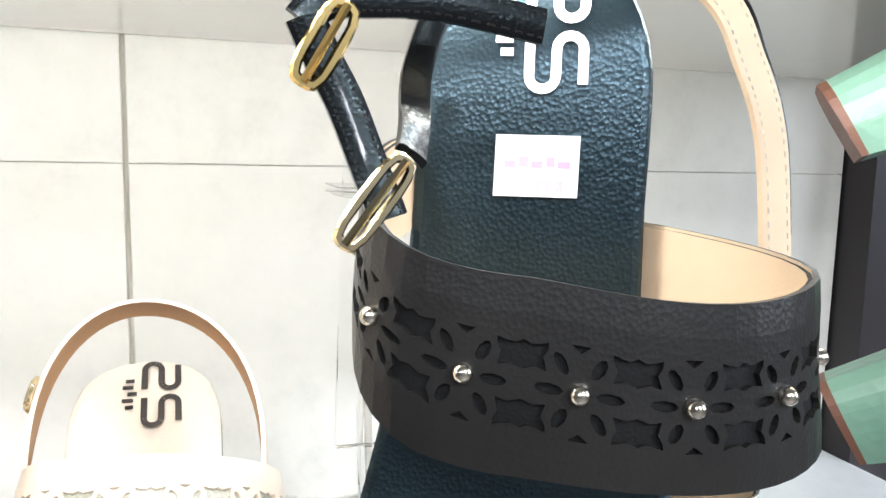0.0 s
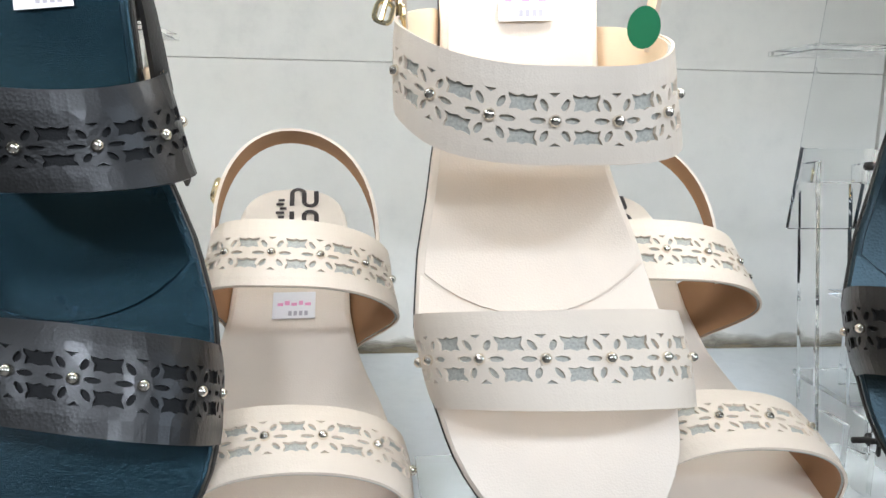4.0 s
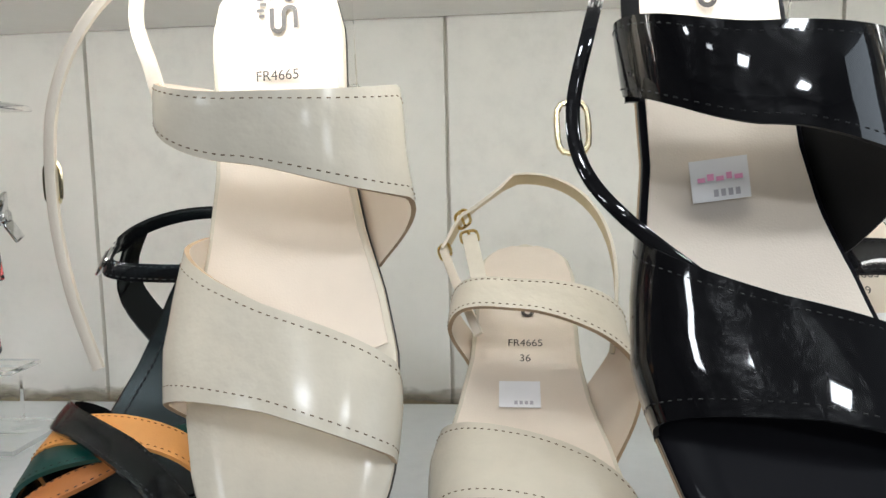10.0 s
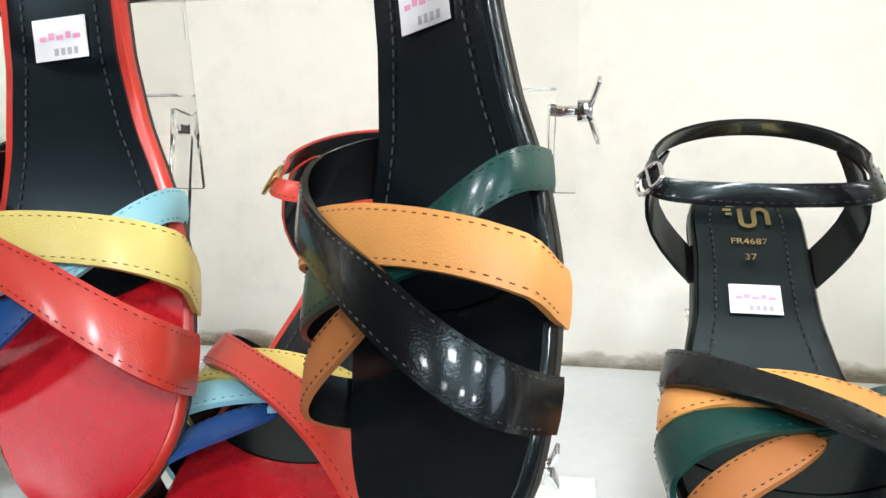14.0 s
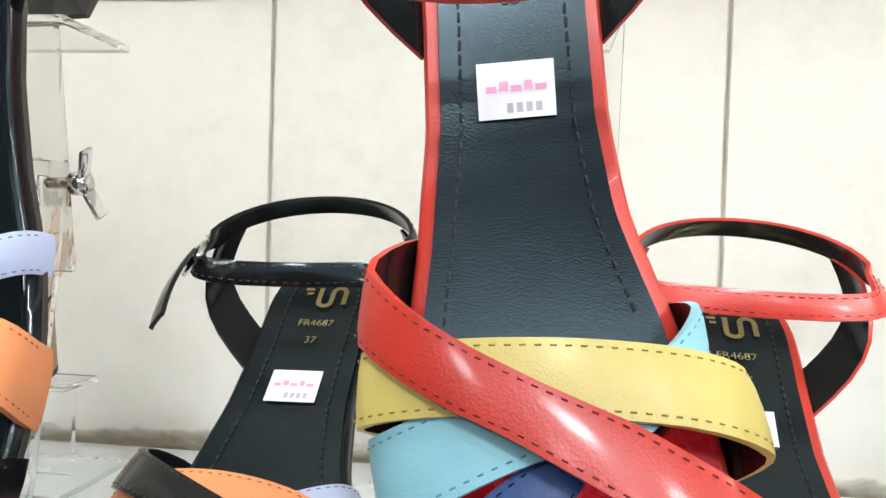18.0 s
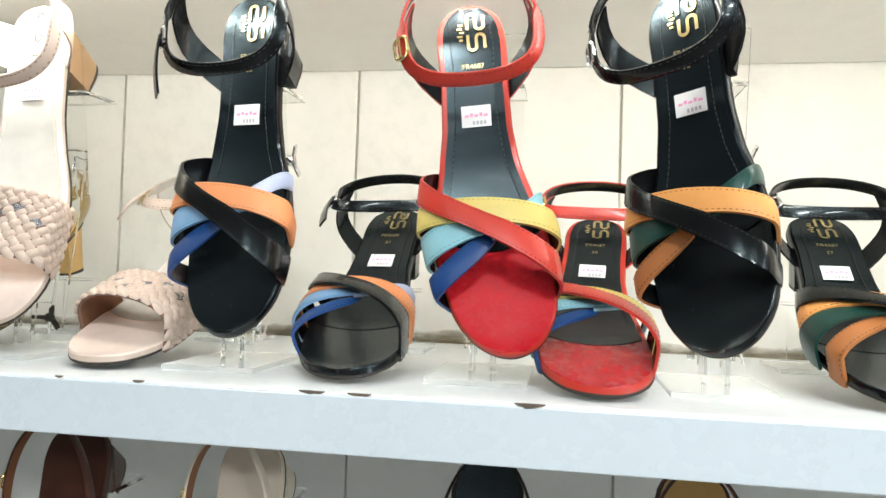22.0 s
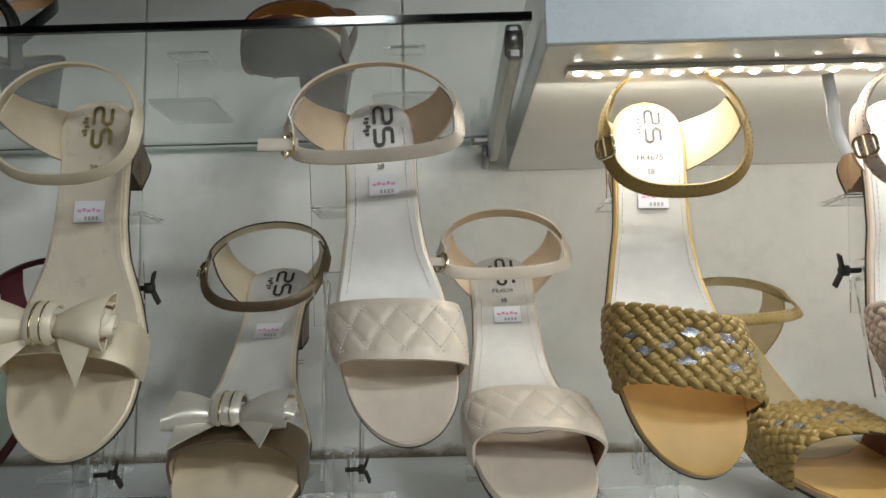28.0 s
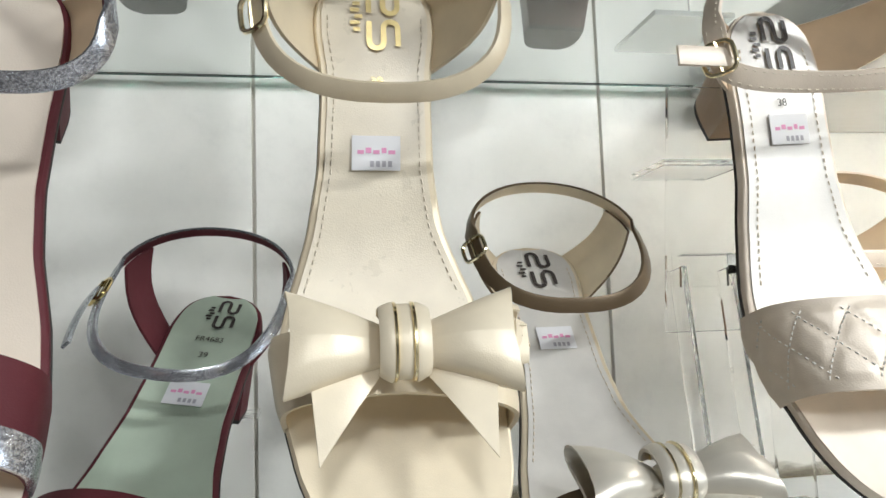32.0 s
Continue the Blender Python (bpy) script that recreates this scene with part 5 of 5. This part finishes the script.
def stand(x, y, yaw=0.0, tape=False, nut="chrome", side=1):
    th = new("shoe_stand")
    th.matrix_world = pose(x, y, 0.0, 0, 0, yaw)
    tagged(th, "clear acrylic shoe stand with yellowed tape on its base" if tape else "clear acrylic shoe stand on a scuffed base plate", "shoe stand", "acrylic shoe stands")
    part("base_plate", box_bm(0.074, 0.105, 0.004, (0, 0, 0.0024), 0.0005), "plate", th)
    for k in (-1, 1):
        part("lug", box_bm(0.004, 0.020, 0.040, (k * 0.008, 0.0, 0.024), 0.0006), "acrylic", th)
    wing_nut(th, (0.016, 0.0, 0.031), 1, 0.8, nut)
    for k in (-1, 1):
        part("upright", box_bm(0.0030, 0.016, 0.155, (k * 0.0145, 0.022, 0.097), 0.0006, None, pose(0, 0, 0, -9, 0, 0)), "acrylic", th)
    part("bridge", box_bm(0.033, 0.014, 0.018, (0, 0.030, 0.172), 0.0006), "acrylic", th)
    if side:
        wing_nut(th, (side * 0.028, 0.030, 0.172), side, 1.0, nut)
    part("back_plate", box_bm(0.050, 0.0035, 0.135, (0, 0.022, 0.205), 0.0006, None, pose(0, 0, 0, 8, 0, 0)), "acrylic", th)
    part("ledge", box_bm(0.050, 0.045, 0.0035, (0, 0.044, 0.232), 0.0006), "acrylic", th)
    if tape:
        rnd = random.Random(3)
        for i in range(6):
            verts, n = [], 7
            cx, cy, turn = rnd.uniform(-0.024, 0.024), rnd.uniform(-0.036, 0.036), rnd.uniform(0, math.pi)
            for j in range(n):
                a = 2 * math.pi * j / n + rnd.uniform(-0.3, 0.3)
                px, py = rnd.uniform(0.018, 0.030) * math.cos(a), rnd.uniform(0.007, 0.013) * math.sin(a)
                qx, qy = cx + px * math.cos(turn) - py * math.sin(turn), cy + px * math.sin(turn) + py * math.cos(turn)
                verts.append((max(-0.036, min(0.036, qx)), max(-0.051, min(0.051, qy)), 0.0049 + 0.0002 * i))
            raw("tape", verts, [tuple(range(n))], "tape", th, None, False, "yellowed torn tape")
    return th


def low_stand(x, y, h, yaw=0.0):
    th = new("shoe_stand")
    th.matrix_world = pose(x, y, 0.0, 0, 0, yaw)
    tagged(th, "low clear acrylic shoe rest on the shelf", "shoe stand", "low acrylic stands")
    part("base_plate", box_bm(0.06, 0.07, 0.004, (0, 0, 0.0024), 0.0005), "plate", th)
    part("upright", box_bm(0.030, 0.004, h, (0, 0.0, h / 2 + 0.004), 0.0005), "acrylic", th)
    part("ledge", box_bm(0.040, 0.034, 0.0035, (0, 0, h + 0.005), 0.0005), "acrylic", th)
    return th


for x, tape in ((0.285, False), (0.10, False), (-0.085, False), (-0.280, True), (-0.477, False), (-0.676, False), (-0.846, False), (-1.048, False), (-1.238, False), (-1.430, False), (-1.666, False), (-1.852, False), (-2.05, False)):
    stand(x, -0.256, 0, tape, "chrome" if -1.1 < x < -0.55 else "rubber", {-0.846: -1, -1.238: -1, -1.430: 0}.get(x, 1))


# ---- sandals, from the right end to the left ----
A1 = perforated((0.286, -0.350, 0.036), (0.304, -0.292, 0.300), -25, True, False, "black perforated leather sandal with gold studs and buckles", wide=0.95, inst=0.115, offs=(0.006, 0.040), arcs=False, bow=-0.09, slant=0.03, wl=0.026)
B1 = perforated((0.122, -0.345, 0.030), (0.096, -0.272, 0.300), 0, False, False, "cream perforated leather sandal with a green sticker inside", inst=0.105, offs=(0.024, 0.022), bow=-0.11, wl=0.030, wm=0.036)
perforated((-0.062, -0.345, 0.030), (-0.094, -0.277, 0.298), -5, True, False, "black perforated leather sandal with silver studs", inst=0.05, offs=(0.008, 0.024), bow=-0.09, slant=0.025, bed="black_brushed", tilt=0.035)
perforated((0.395, -0.335, 0.011), (0.400, -0.120, 0.155), 0, True, True, "black perforated sandal standing on the shelf", inst=0.065)
perforated((0.206, -0.345, 0.011), (0.189, -0.122, 0.147), 3, False, True, "cream perforated sandal standing on the shelf", inst=0.065)
perforated((0.016, -0.352, 0.011), (-0.008, -0.138, 0.150), 3, False, True, "cream perforated sandal with tan lining on the shelf", inst=0.065)

cut_strap((-0.270, -0.347, 0.0475), (-0.3055, -0.276, 0.283), 0, True, False, "black patent square-toed sandal with slanting straps", "38", lab=0.605, arcs=False, ends=(0.80, 0.67), bow=-0.02)
cut_strap((-0.468, -0.325, 0.037), (-0.486, -0.250, 0.286), 0, False, False, "nude patent square-toed sandal with slanting straps", "38", lab=0.70, arcs=False, ends=(0.775, 0.675), bow=-0.045, offr=0.034, wl=0.009, wm=0.026)
cut_strap((-0.180, -0.332, 0.011), (-0.192, -0.136, 0.166), 0, True, True, "black patent square-toed sandal with gold lining on the shelf", "39", lab=0.665, dn=0.012, ends=(0.725, 0.635), offr=0.036, wr=0.066)
cut_strap((-0.368, -0.328, 0.011), (-0.371, -0.108, 0.143), 0, False, True, "nude patent square-toed sandal on the shelf", "36", lab=0.55, dn=0.125, ends=(0.68, 0.60), wr=0.046, low=-0.03, back=[(-0.4089, -0.1448, 0.1621), (-0.4188, -0.1655, 0.1440)])

crossed((-0.690, -0.343, 0.034), (-0.709, -0.280, 0.290), -33, "green", False, "black sandal with amber and dark green crossed straps", "38")
crossed((-0.818, -0.325, 0.025), (-0.865, -0.262, 0.289), 4, "red", False, "red sandal with yellow and blue crossed straps", "38")
crossed((-1.029, -0.325, 0.031), (-1.042, -0.262, 0.302), -5, "blue", False, "black sandal with orange and blue crossed straps", "38", 0.645)
crossed((-0.560, -0.335, 0.011), (-0.568, -0.122, 0.140), 0, "green", True, "black sandal with amber and green straps on the shelf", "37")
crossed((-0.761, -0.345, 0.011), (-0.757, -0.115, 0.135), 0, "red", True, "red sandal with yellow and blue straps on the shelf", "38")
crossed((-0.938, -0.335, 0.011), (-0.949, -0.112, 0.141), -3, "blue", True, "black sandal with orange and blue straps on the shelf", "37")

braided((-1.224, -0.325, 0.031), (-1.238, -0.262, 0.301), 0, False, False, "rose nude sandal with a plaited strap and silver sparkle", "38")
braided((-1.418, -0.325, 0.034), (-1.427, -0.262, 0.304), 0, True, False, "antique gold sandal with a plaited strap and silver sparkle", "38")
braided((-1.129, -0.332, 0.011), (-1.135, -0.100, 0.135), 0, False, True, "rose nude plaited sandal on the shelf", "38")
braided((-1.291, -0.335, 0.011), (-1.332, -0.095, 0.135), 0, True, True, "antique gold plaited sandal on the shelf", "38")

quilted((-1.610, -0.313, 0.056), (-1.636, -0.250, 0.314), 0, False, "pearly nude sandal with a quilted strap", "38")
quilted((-1.518, -0.335, 0.011), (-1.537, -0.142, 0.200), 0, True, "pearly nude quilted sandal on the shelf", "38")
bow_sandal((-1.842, -0.325, 0.053), (-1.851, -0.262, 0.318), 0, False, "champagne satin sandal with a large bow", "39", bs=0.82)
bow_sandal((-1.727, -0.343, 0.011), (-1.739, -0.122, 0.197), 0, True, "bronze satin sandal with a large silvery bow on the shelf", "40", bs=0.78)


# ---- loose straps ----
def loose_strap(thing, name, pts, width, mats, facing=(0, -1, 0), steps=8):
    """A strap through the given world points, smoothed, as a part of a sandal."""
    inv = thing.matrix_world.inverted()
    p = [Vector(q) for q in pts]
    path = []
    for i in range(len(p) - 1):
        a, b, c, d = p[max(i - 1, 0)], p[i], p[i + 1], p[min(i + 2, len(p) - 1)]
        for k in range(steps):
            t = k / steps
            path.append(0.5 * ((2 * b) + (c - a) * t + (2 * a - 5 * b + 4 * c - d) * t * t + (3 * b - a - 3 * c + d) * t ** 3))
    path.append(p[-1])
    face = (inv.to_3x3() @ Vector(facing)).normalized()
    path = [inv @ q for q in path]
    return ribbon(thing, name, path, [face] * len(path), width, mats), path, face


bpy.context.view_layer.update()


# ---- more sandals ----
def plain_sandal(toe, heel, yaw, outer, lining, insole, heel_mat, label, group, strap2=True, tip="rubber", square=False):
    th, f = sandal("sandal", toe, heel, yaw, label, group, square=square)
    pd = add_sole(th, f, outer, outer, insole, insole, 0.36, 0.05, heel_mat, heel_tip=tip, rim=0.003)
    ob, b = add_band(th, f, [outer, lining], "", "front_strap", sl=0.30, sr=0.27, wl=0.040, wm=0.044, wr=0.042, h=0.036, off=0.004, nu=30, nv=5)
    if strap2:
        ob, b = add_band(th, f, [outer, lining], "", "instep_strap", sl=0.60, sr=0.56, wl=0.024, wm=0.028, wr=0.026, h=0.055, off=0.008, nu=30, nv=5)
        sling(th, f, b, [outer, lining], 0.010, 1.0, 0.05, "brass")
    return th, f, pd


# maroon pair with glitter trim at the left end
th, f, pd = plain_sandal((-2.030, -0.325, 0.050), (-2.012, -0.262, 0.312), 8, "maroon", "beige_lining", "nude_insole", "maroon", "maroon suede sandal with silver glitter trim", "glitter sandals on the shelf", False)
ob, b = add_band(th, f, ["silver_glitter", "beige_lining"], "", "glitter_trim", sl=0.245, sr=0.215, wl=0.014, wm=0.014, wr=0.014, h=0.038, off=0.005, lift=0.002)
ankle_ring(th, f, ["silver_glitter", "maroon"], sc=0.86, lift=0.046, rx=0.051, rs=0.150, tilt=0.0, wide=0.0085, cmats=["maroon", "beige_lining"])
th, f, pd = plain_sandal((-1.980, -0.335, 0.011), (-1.937, -0.105, 0.170), 4, "maroon", "maroon", "pale_green", "maroon", "maroon suede sandal with a pale green insole on the shelf", "glitter sandals on the shelf", False)
logo(pd, f, "print_dark", 0.925)
insole_text(pd, f, "FR4683", 0.845, 0.0056, "print_dark")
insole_text(pd, f, "39", 0.80, 0.0060, "print_dark")
sticker(pd, f, 0.70, 0.0)
add_band(th, f, ["silver_glitter", "maroon"], "", "glitter_trim", sl=0.245, sr=0.215, wl=0.016, wm=0.016, wr=0.016, h=0.038, off=0.005, lift=0.002)
ankle_ring(th, f, ["silver_glitter", "maroon"], sc=0.86, lift=0.046, rx=0.049, rs=0.150, tilt=0.0, wide=0.0062, buckle="brass", cmats=["maroon", "maroon"], c0=0.80, c1=0.88, flat=1.6, fp=0.65)

# mint pair of the neighbouring unit
plain_sandal((0.560, -0.310, 0.060), (0.514, -0.255, 0.312), 48, "mint", "tan_lining", "nude_insole", "mint", "mint crocodile-grain sandal with a block heel", "mint sandals", True, "heel_tip_brown")
plain_sandal((0.576, -0.310, -0.075), (0.529, -0.255, 0.180), 48, "mint", "tan_lining", "nude_insole", "mint", "mint crocodile-grain sandal on the shelf", "mint sandals", True, "heel_tip_brown")

# dark shoes on the lower shelf
for x, yaw, c, ins, lab in ((-1.37, -8, "brown_shoe", "gold_sole", "dark brown leather sandal in the lower compartment"), (-1.19, 8, "brown_shoe", "brown_shoe", "dark brown leather sandal in the lower compartment"), (-1.033, 0, "cream", "nude_insole", "beige strappy sandal in the lower compartment"), (-0.839, 6, "black", "black_insole", "black strappy sandal in the lower compartment"), (-0.688, -4, "brown_shoe", "gold_sole", "dark brown sandal with a tan insole in the lower compartment"), (-0.48, 4, "black", "nude_insole", "black sandal with a pale insole in the lower compartment")):
    plain_sandal((x + 0.01, -0.325, -0.31), (x, -0.25, -0.060), yaw, c, "brown_lining", ins, c, lab, "sandals on the lower shelf")
    st = stand(x, -0.256)
    st.location.z = -0.35

# shoes on the glass shelf, seen from below
for x, y, yaw, c in ((-1.70, -0.20, 8, "brown_shoe"), (-1.98, -0.24, -6, "black"), (-2.18, -0.20, 5, "brown_shoe")):
    th, f, pd = plain_sandal((x, y - 0.10, 0.367), (x, y + 0.13, 0.42), yaw, c, "tan_lining", "gold_sole", c, "dark leather sandal standing on the glass shelf", "sandals on the glass shelf")
for x in (-1.62, -1.83, -2.06):
    st = low_stand(x, -0.12, 0.05)
    st.location.z = 0.3555

# rests under the raised heels of the sandals on the shelf
for x, y, h in ((0.40, -0.105, 0.066), (0.205, -0.105, 0.066), (0.006, -0.112, 0.066), (-0.192, -0.115, 0.075), (-0.371, -0.088, 0.062), (-0.568, -0.100, 0.056), (-0.757, -0.093, 0.050), (-0.949, -0.090, 0.056), (-1.135, -0.077, 0.055), (-1.332, -0.073, 0.055), (-1.541, -0.112, 0.104), (-1.746, -0.092, 0.102), (-1.941, -0.08, 0.085)):
    low_stand(x, y, h)

# ankle straps left hanging open
st, path, face = loose_strap(A1[0], "ankle_strap", [(0.286, -0.334, 0.2725), (0.263, -0.335, 0.2755), (0.247, -0.336, 0.2748), (0.239, -0.337, 0.2735), (0.2345, -0.338, 0.2690)], 0.0074, ["black", "beige_lining"])
ribbon_stitches(st, path, [face] * len(path), 0.0074, "black_stitch")
st, path, face = loose_strap(A1[0], "ankle_strap", [(0.2350, -0.3395, 0.2700), (0.2385, -0.340, 0.2620), (0.2425, -0.341, 0.2540), (0.2465, -0.343, 0.2430), (0.2500, -0.346, 0.2325)], 0.0074, ["black", "beige_lining"])
ribbon_stitches(st, path, [face] * len(path), 0.0074, "black_stitch")
inv_a = A1[0].matrix_world.inverted()
turn_a = inv_a.to_3x3()
add_buckle(st, inv_a @ Vector((0.2385, -0.3425, 0.2650)), turn_a @ Vector((-0.008, 0, -0.014)), face, "brass", 0.0058, 0.0165, r=0.0011)
add_buckle(st, inv_a @ Vector((0.2470, -0.3480, 0.2360)), turn_a @ Vector((-0.012, 0, -0.016)), face, "pale_gold", 0.0052, 0.0195, r=0.0011)
loose_strap(A1[0], "side_strap", [(0.268, -0.316, 0.278), (0.262, -0.321, 0.2635), (0.2595, -0.328, 0.2520), (0.2545, -0.3435, 0.2440)], 0.0068, ["black", "beige_lining"])
st, path, face = loose_strap(A1[0], "heel_strap", [(0.354, -0.333, 0.204), (0.353, -0.332, 0.225), (0.351, -0.330, 0.251), (0.346, -0.327, 0.269), (0.338, -0.320, 0.288), (0.318, -0.292, 0.312)], 0.0085, ["beige_lining", "black"])
ribbon_stitches(st, path, [face] * len(path), 0.0085, "pale_stitch")
loose_strap(A1[0], "strap_outside", [(0.3575, -0.328, 0.226), (0.3560, -0.326, 0.251), (0.3510, -0.323, 0.270), (0.3430, -0.316, 0.290), (0.321, -0.288, 0.314)], 0.0070, ["black", "black"])
D1 = [o for o in scene.objects if o.get("label") == "black patent square-toed sandal with slanting straps"][0]
st, path, face = loose_strap(D1, "ankle_strap", [(-0.339, -0.276, 0.275), (-0.348, -0.292, 0.245), (-0.355, -0.298, 0.213), (-0.351, -0.304, 0.190), (-0.335, -0.314, 0.170), (-0.306, -0.316, 0.147)], 0.0055, ["black_patent", "black"])
add_buckle(st, path[18], path[20] - path[16], face, "pale_gold", 0.012, 0.020)
loose_strap(D1, "side_strap", [(-0.331, -0.282, 0.282), (-0.332, -0.288, 0.255), (-0.332, -0.296, 0.235), (-0.332, -0.300, 0.215)], 0.007, ["black_patent", "black"])
D2 = [o for o in scene.objects if o.get("label") == "black patent square-toed sandal with gold lining on the shelf"][0]
loose_strap(D2, "strap_end", [(-0.236, -0.196, 0.171), (-0.247, -0.203, 0.168), (-0.2545, -0.206, 0.152), (-0.252, -0.206, 0.124), (-0.2445, -0.206, 0.090)], 0.0036, ["black", "black"], (0.5, -0.85, 0))
E2 = [o for o in scene.objects if o.get("label") == "nude patent square-toed sandal on the shelf"][0]
st, path, face = loose_strap(E2, "strap_end", [(-0.4185, -0.1650, 0.1445), (-0.4125, -0.1800, 0.1330), (-0.4045, -0.1960, 0.1185), (-0.3968, -0.2114, 0.1048)], 0.0048, ["nude", "gold_insole"], (-0.45, -0.6, 0.6))
add_buckle(st, path[0], path[1] - path[0], face, "brass", 0.0075, 0.011, r=0.0009)
add_buckle(st, E2.matrix_world.inverted() @ Vector((-0.4089, -0.1460, 0.1621)), path[1] - path[0], face, "brass", 0.0090, 0.014, r=0.0010)
st, path, face = loose_strap(E2, "side_tab", [(-0.3975, -0.1860, 0.1150), (-0.3985, -0.1760, 0.1290), (-0.4045, -0.1550, 0.1520)], 0.0090, ["nude_patent", "nude"], (0.15, -0.8, -0.3))
add_buckle(st, path[-1], path[-1] - path[-3], face, "brass", 0.0100, 0.009, r=0.0010)
E1 = [o for o in scene.objects if o.get("label") == "nude patent square-toed sandal with slanting straps"][0]
st, path, face = loose_strap(E1, "ankle_strap", [(-0.515, -0.290, 0.285), (-0.534, -0.318, 0.255), (-0.546, -0.329, 0.222), (-0.548, -0.332, 0.185), (-0.541, -0.336, 0.150), (-0.531, -0.338, 0.121)], 0.0040, ["nude", "nude"])
add_buckle(st, path[23], path[25] - path[21], face, "pale_gold", 0.0062, 0.015, r=0.0009)
loose_strap(E1, "side_strap", [(-0.538, -0.276, 0.275), (-0.536, -0.284, 0.256), (-0.526, -0.294, 0.236), (-0.519, -0.300, 0.218)], 0.006, ["nude", "nude"])
H1 = [o for o in scene.objects if o.get("label") == "rose nude sandal with a plaited strap and silver sparkle"][0]
st, path, face = loose_strap(H1, "strap_end", [(-1.314, -0.316, 0.303), (-1.311, -0.314, 0.285), (-1.309, -0.312, 0.265), (-1.303, -0.312, 0.246)], 0.0085, ["pearl", "rose"])
st, path, face = loose_strap(B1[0], "side_strap", [(0.0520, -0.2960, 0.2830), (0.0515, -0.3000, 0.2730), (0.0480, -0.3060, 0.2550), (0.0435, -0.3125, 0.2390)], 0.0062, ["cream", "cream"])
add_buckle(st, path[-1], path[-1] - path[-3], face, "pale_gold", 0.0070, 0.0085, r=0.0010)
add_buckle(st, B1[0].matrix_world.inverted() @ Vector((0.0422, -0.3165, 0.2300)), path[-1] - path[-3], face, "pale_gold", 0.0062, 0.0080, r=0.0010)
# green sticker inside the cream sandal
inv = B1[0].matrix_world.inverted()
c0 = inv @ Vector((0.1385, -0.320, 0.227))
nx = (inv.to_3x3() @ Vector((-0.55, -0.83, 0.05))).normalized()
up_w = (inv.to_3x3() @ Vector((0, 0, 1))).normalized()
side_w = up_w.cross(nx).normalized()
raw("green_sticker", [c0 + nx * 0.001] + [c0 + nx * 0.001 + side_w * 0.0062 * math.cos(2 * math.pi * i / 20) + up_w * 0.0078 * math.sin(2 * math.pi * i / 20) for i in range(20)], [(0, 1 + i, 1 + (i + 1) % 20) for i in range(20)], "green_sticker", B1[0], None, False, "small round green sticker")
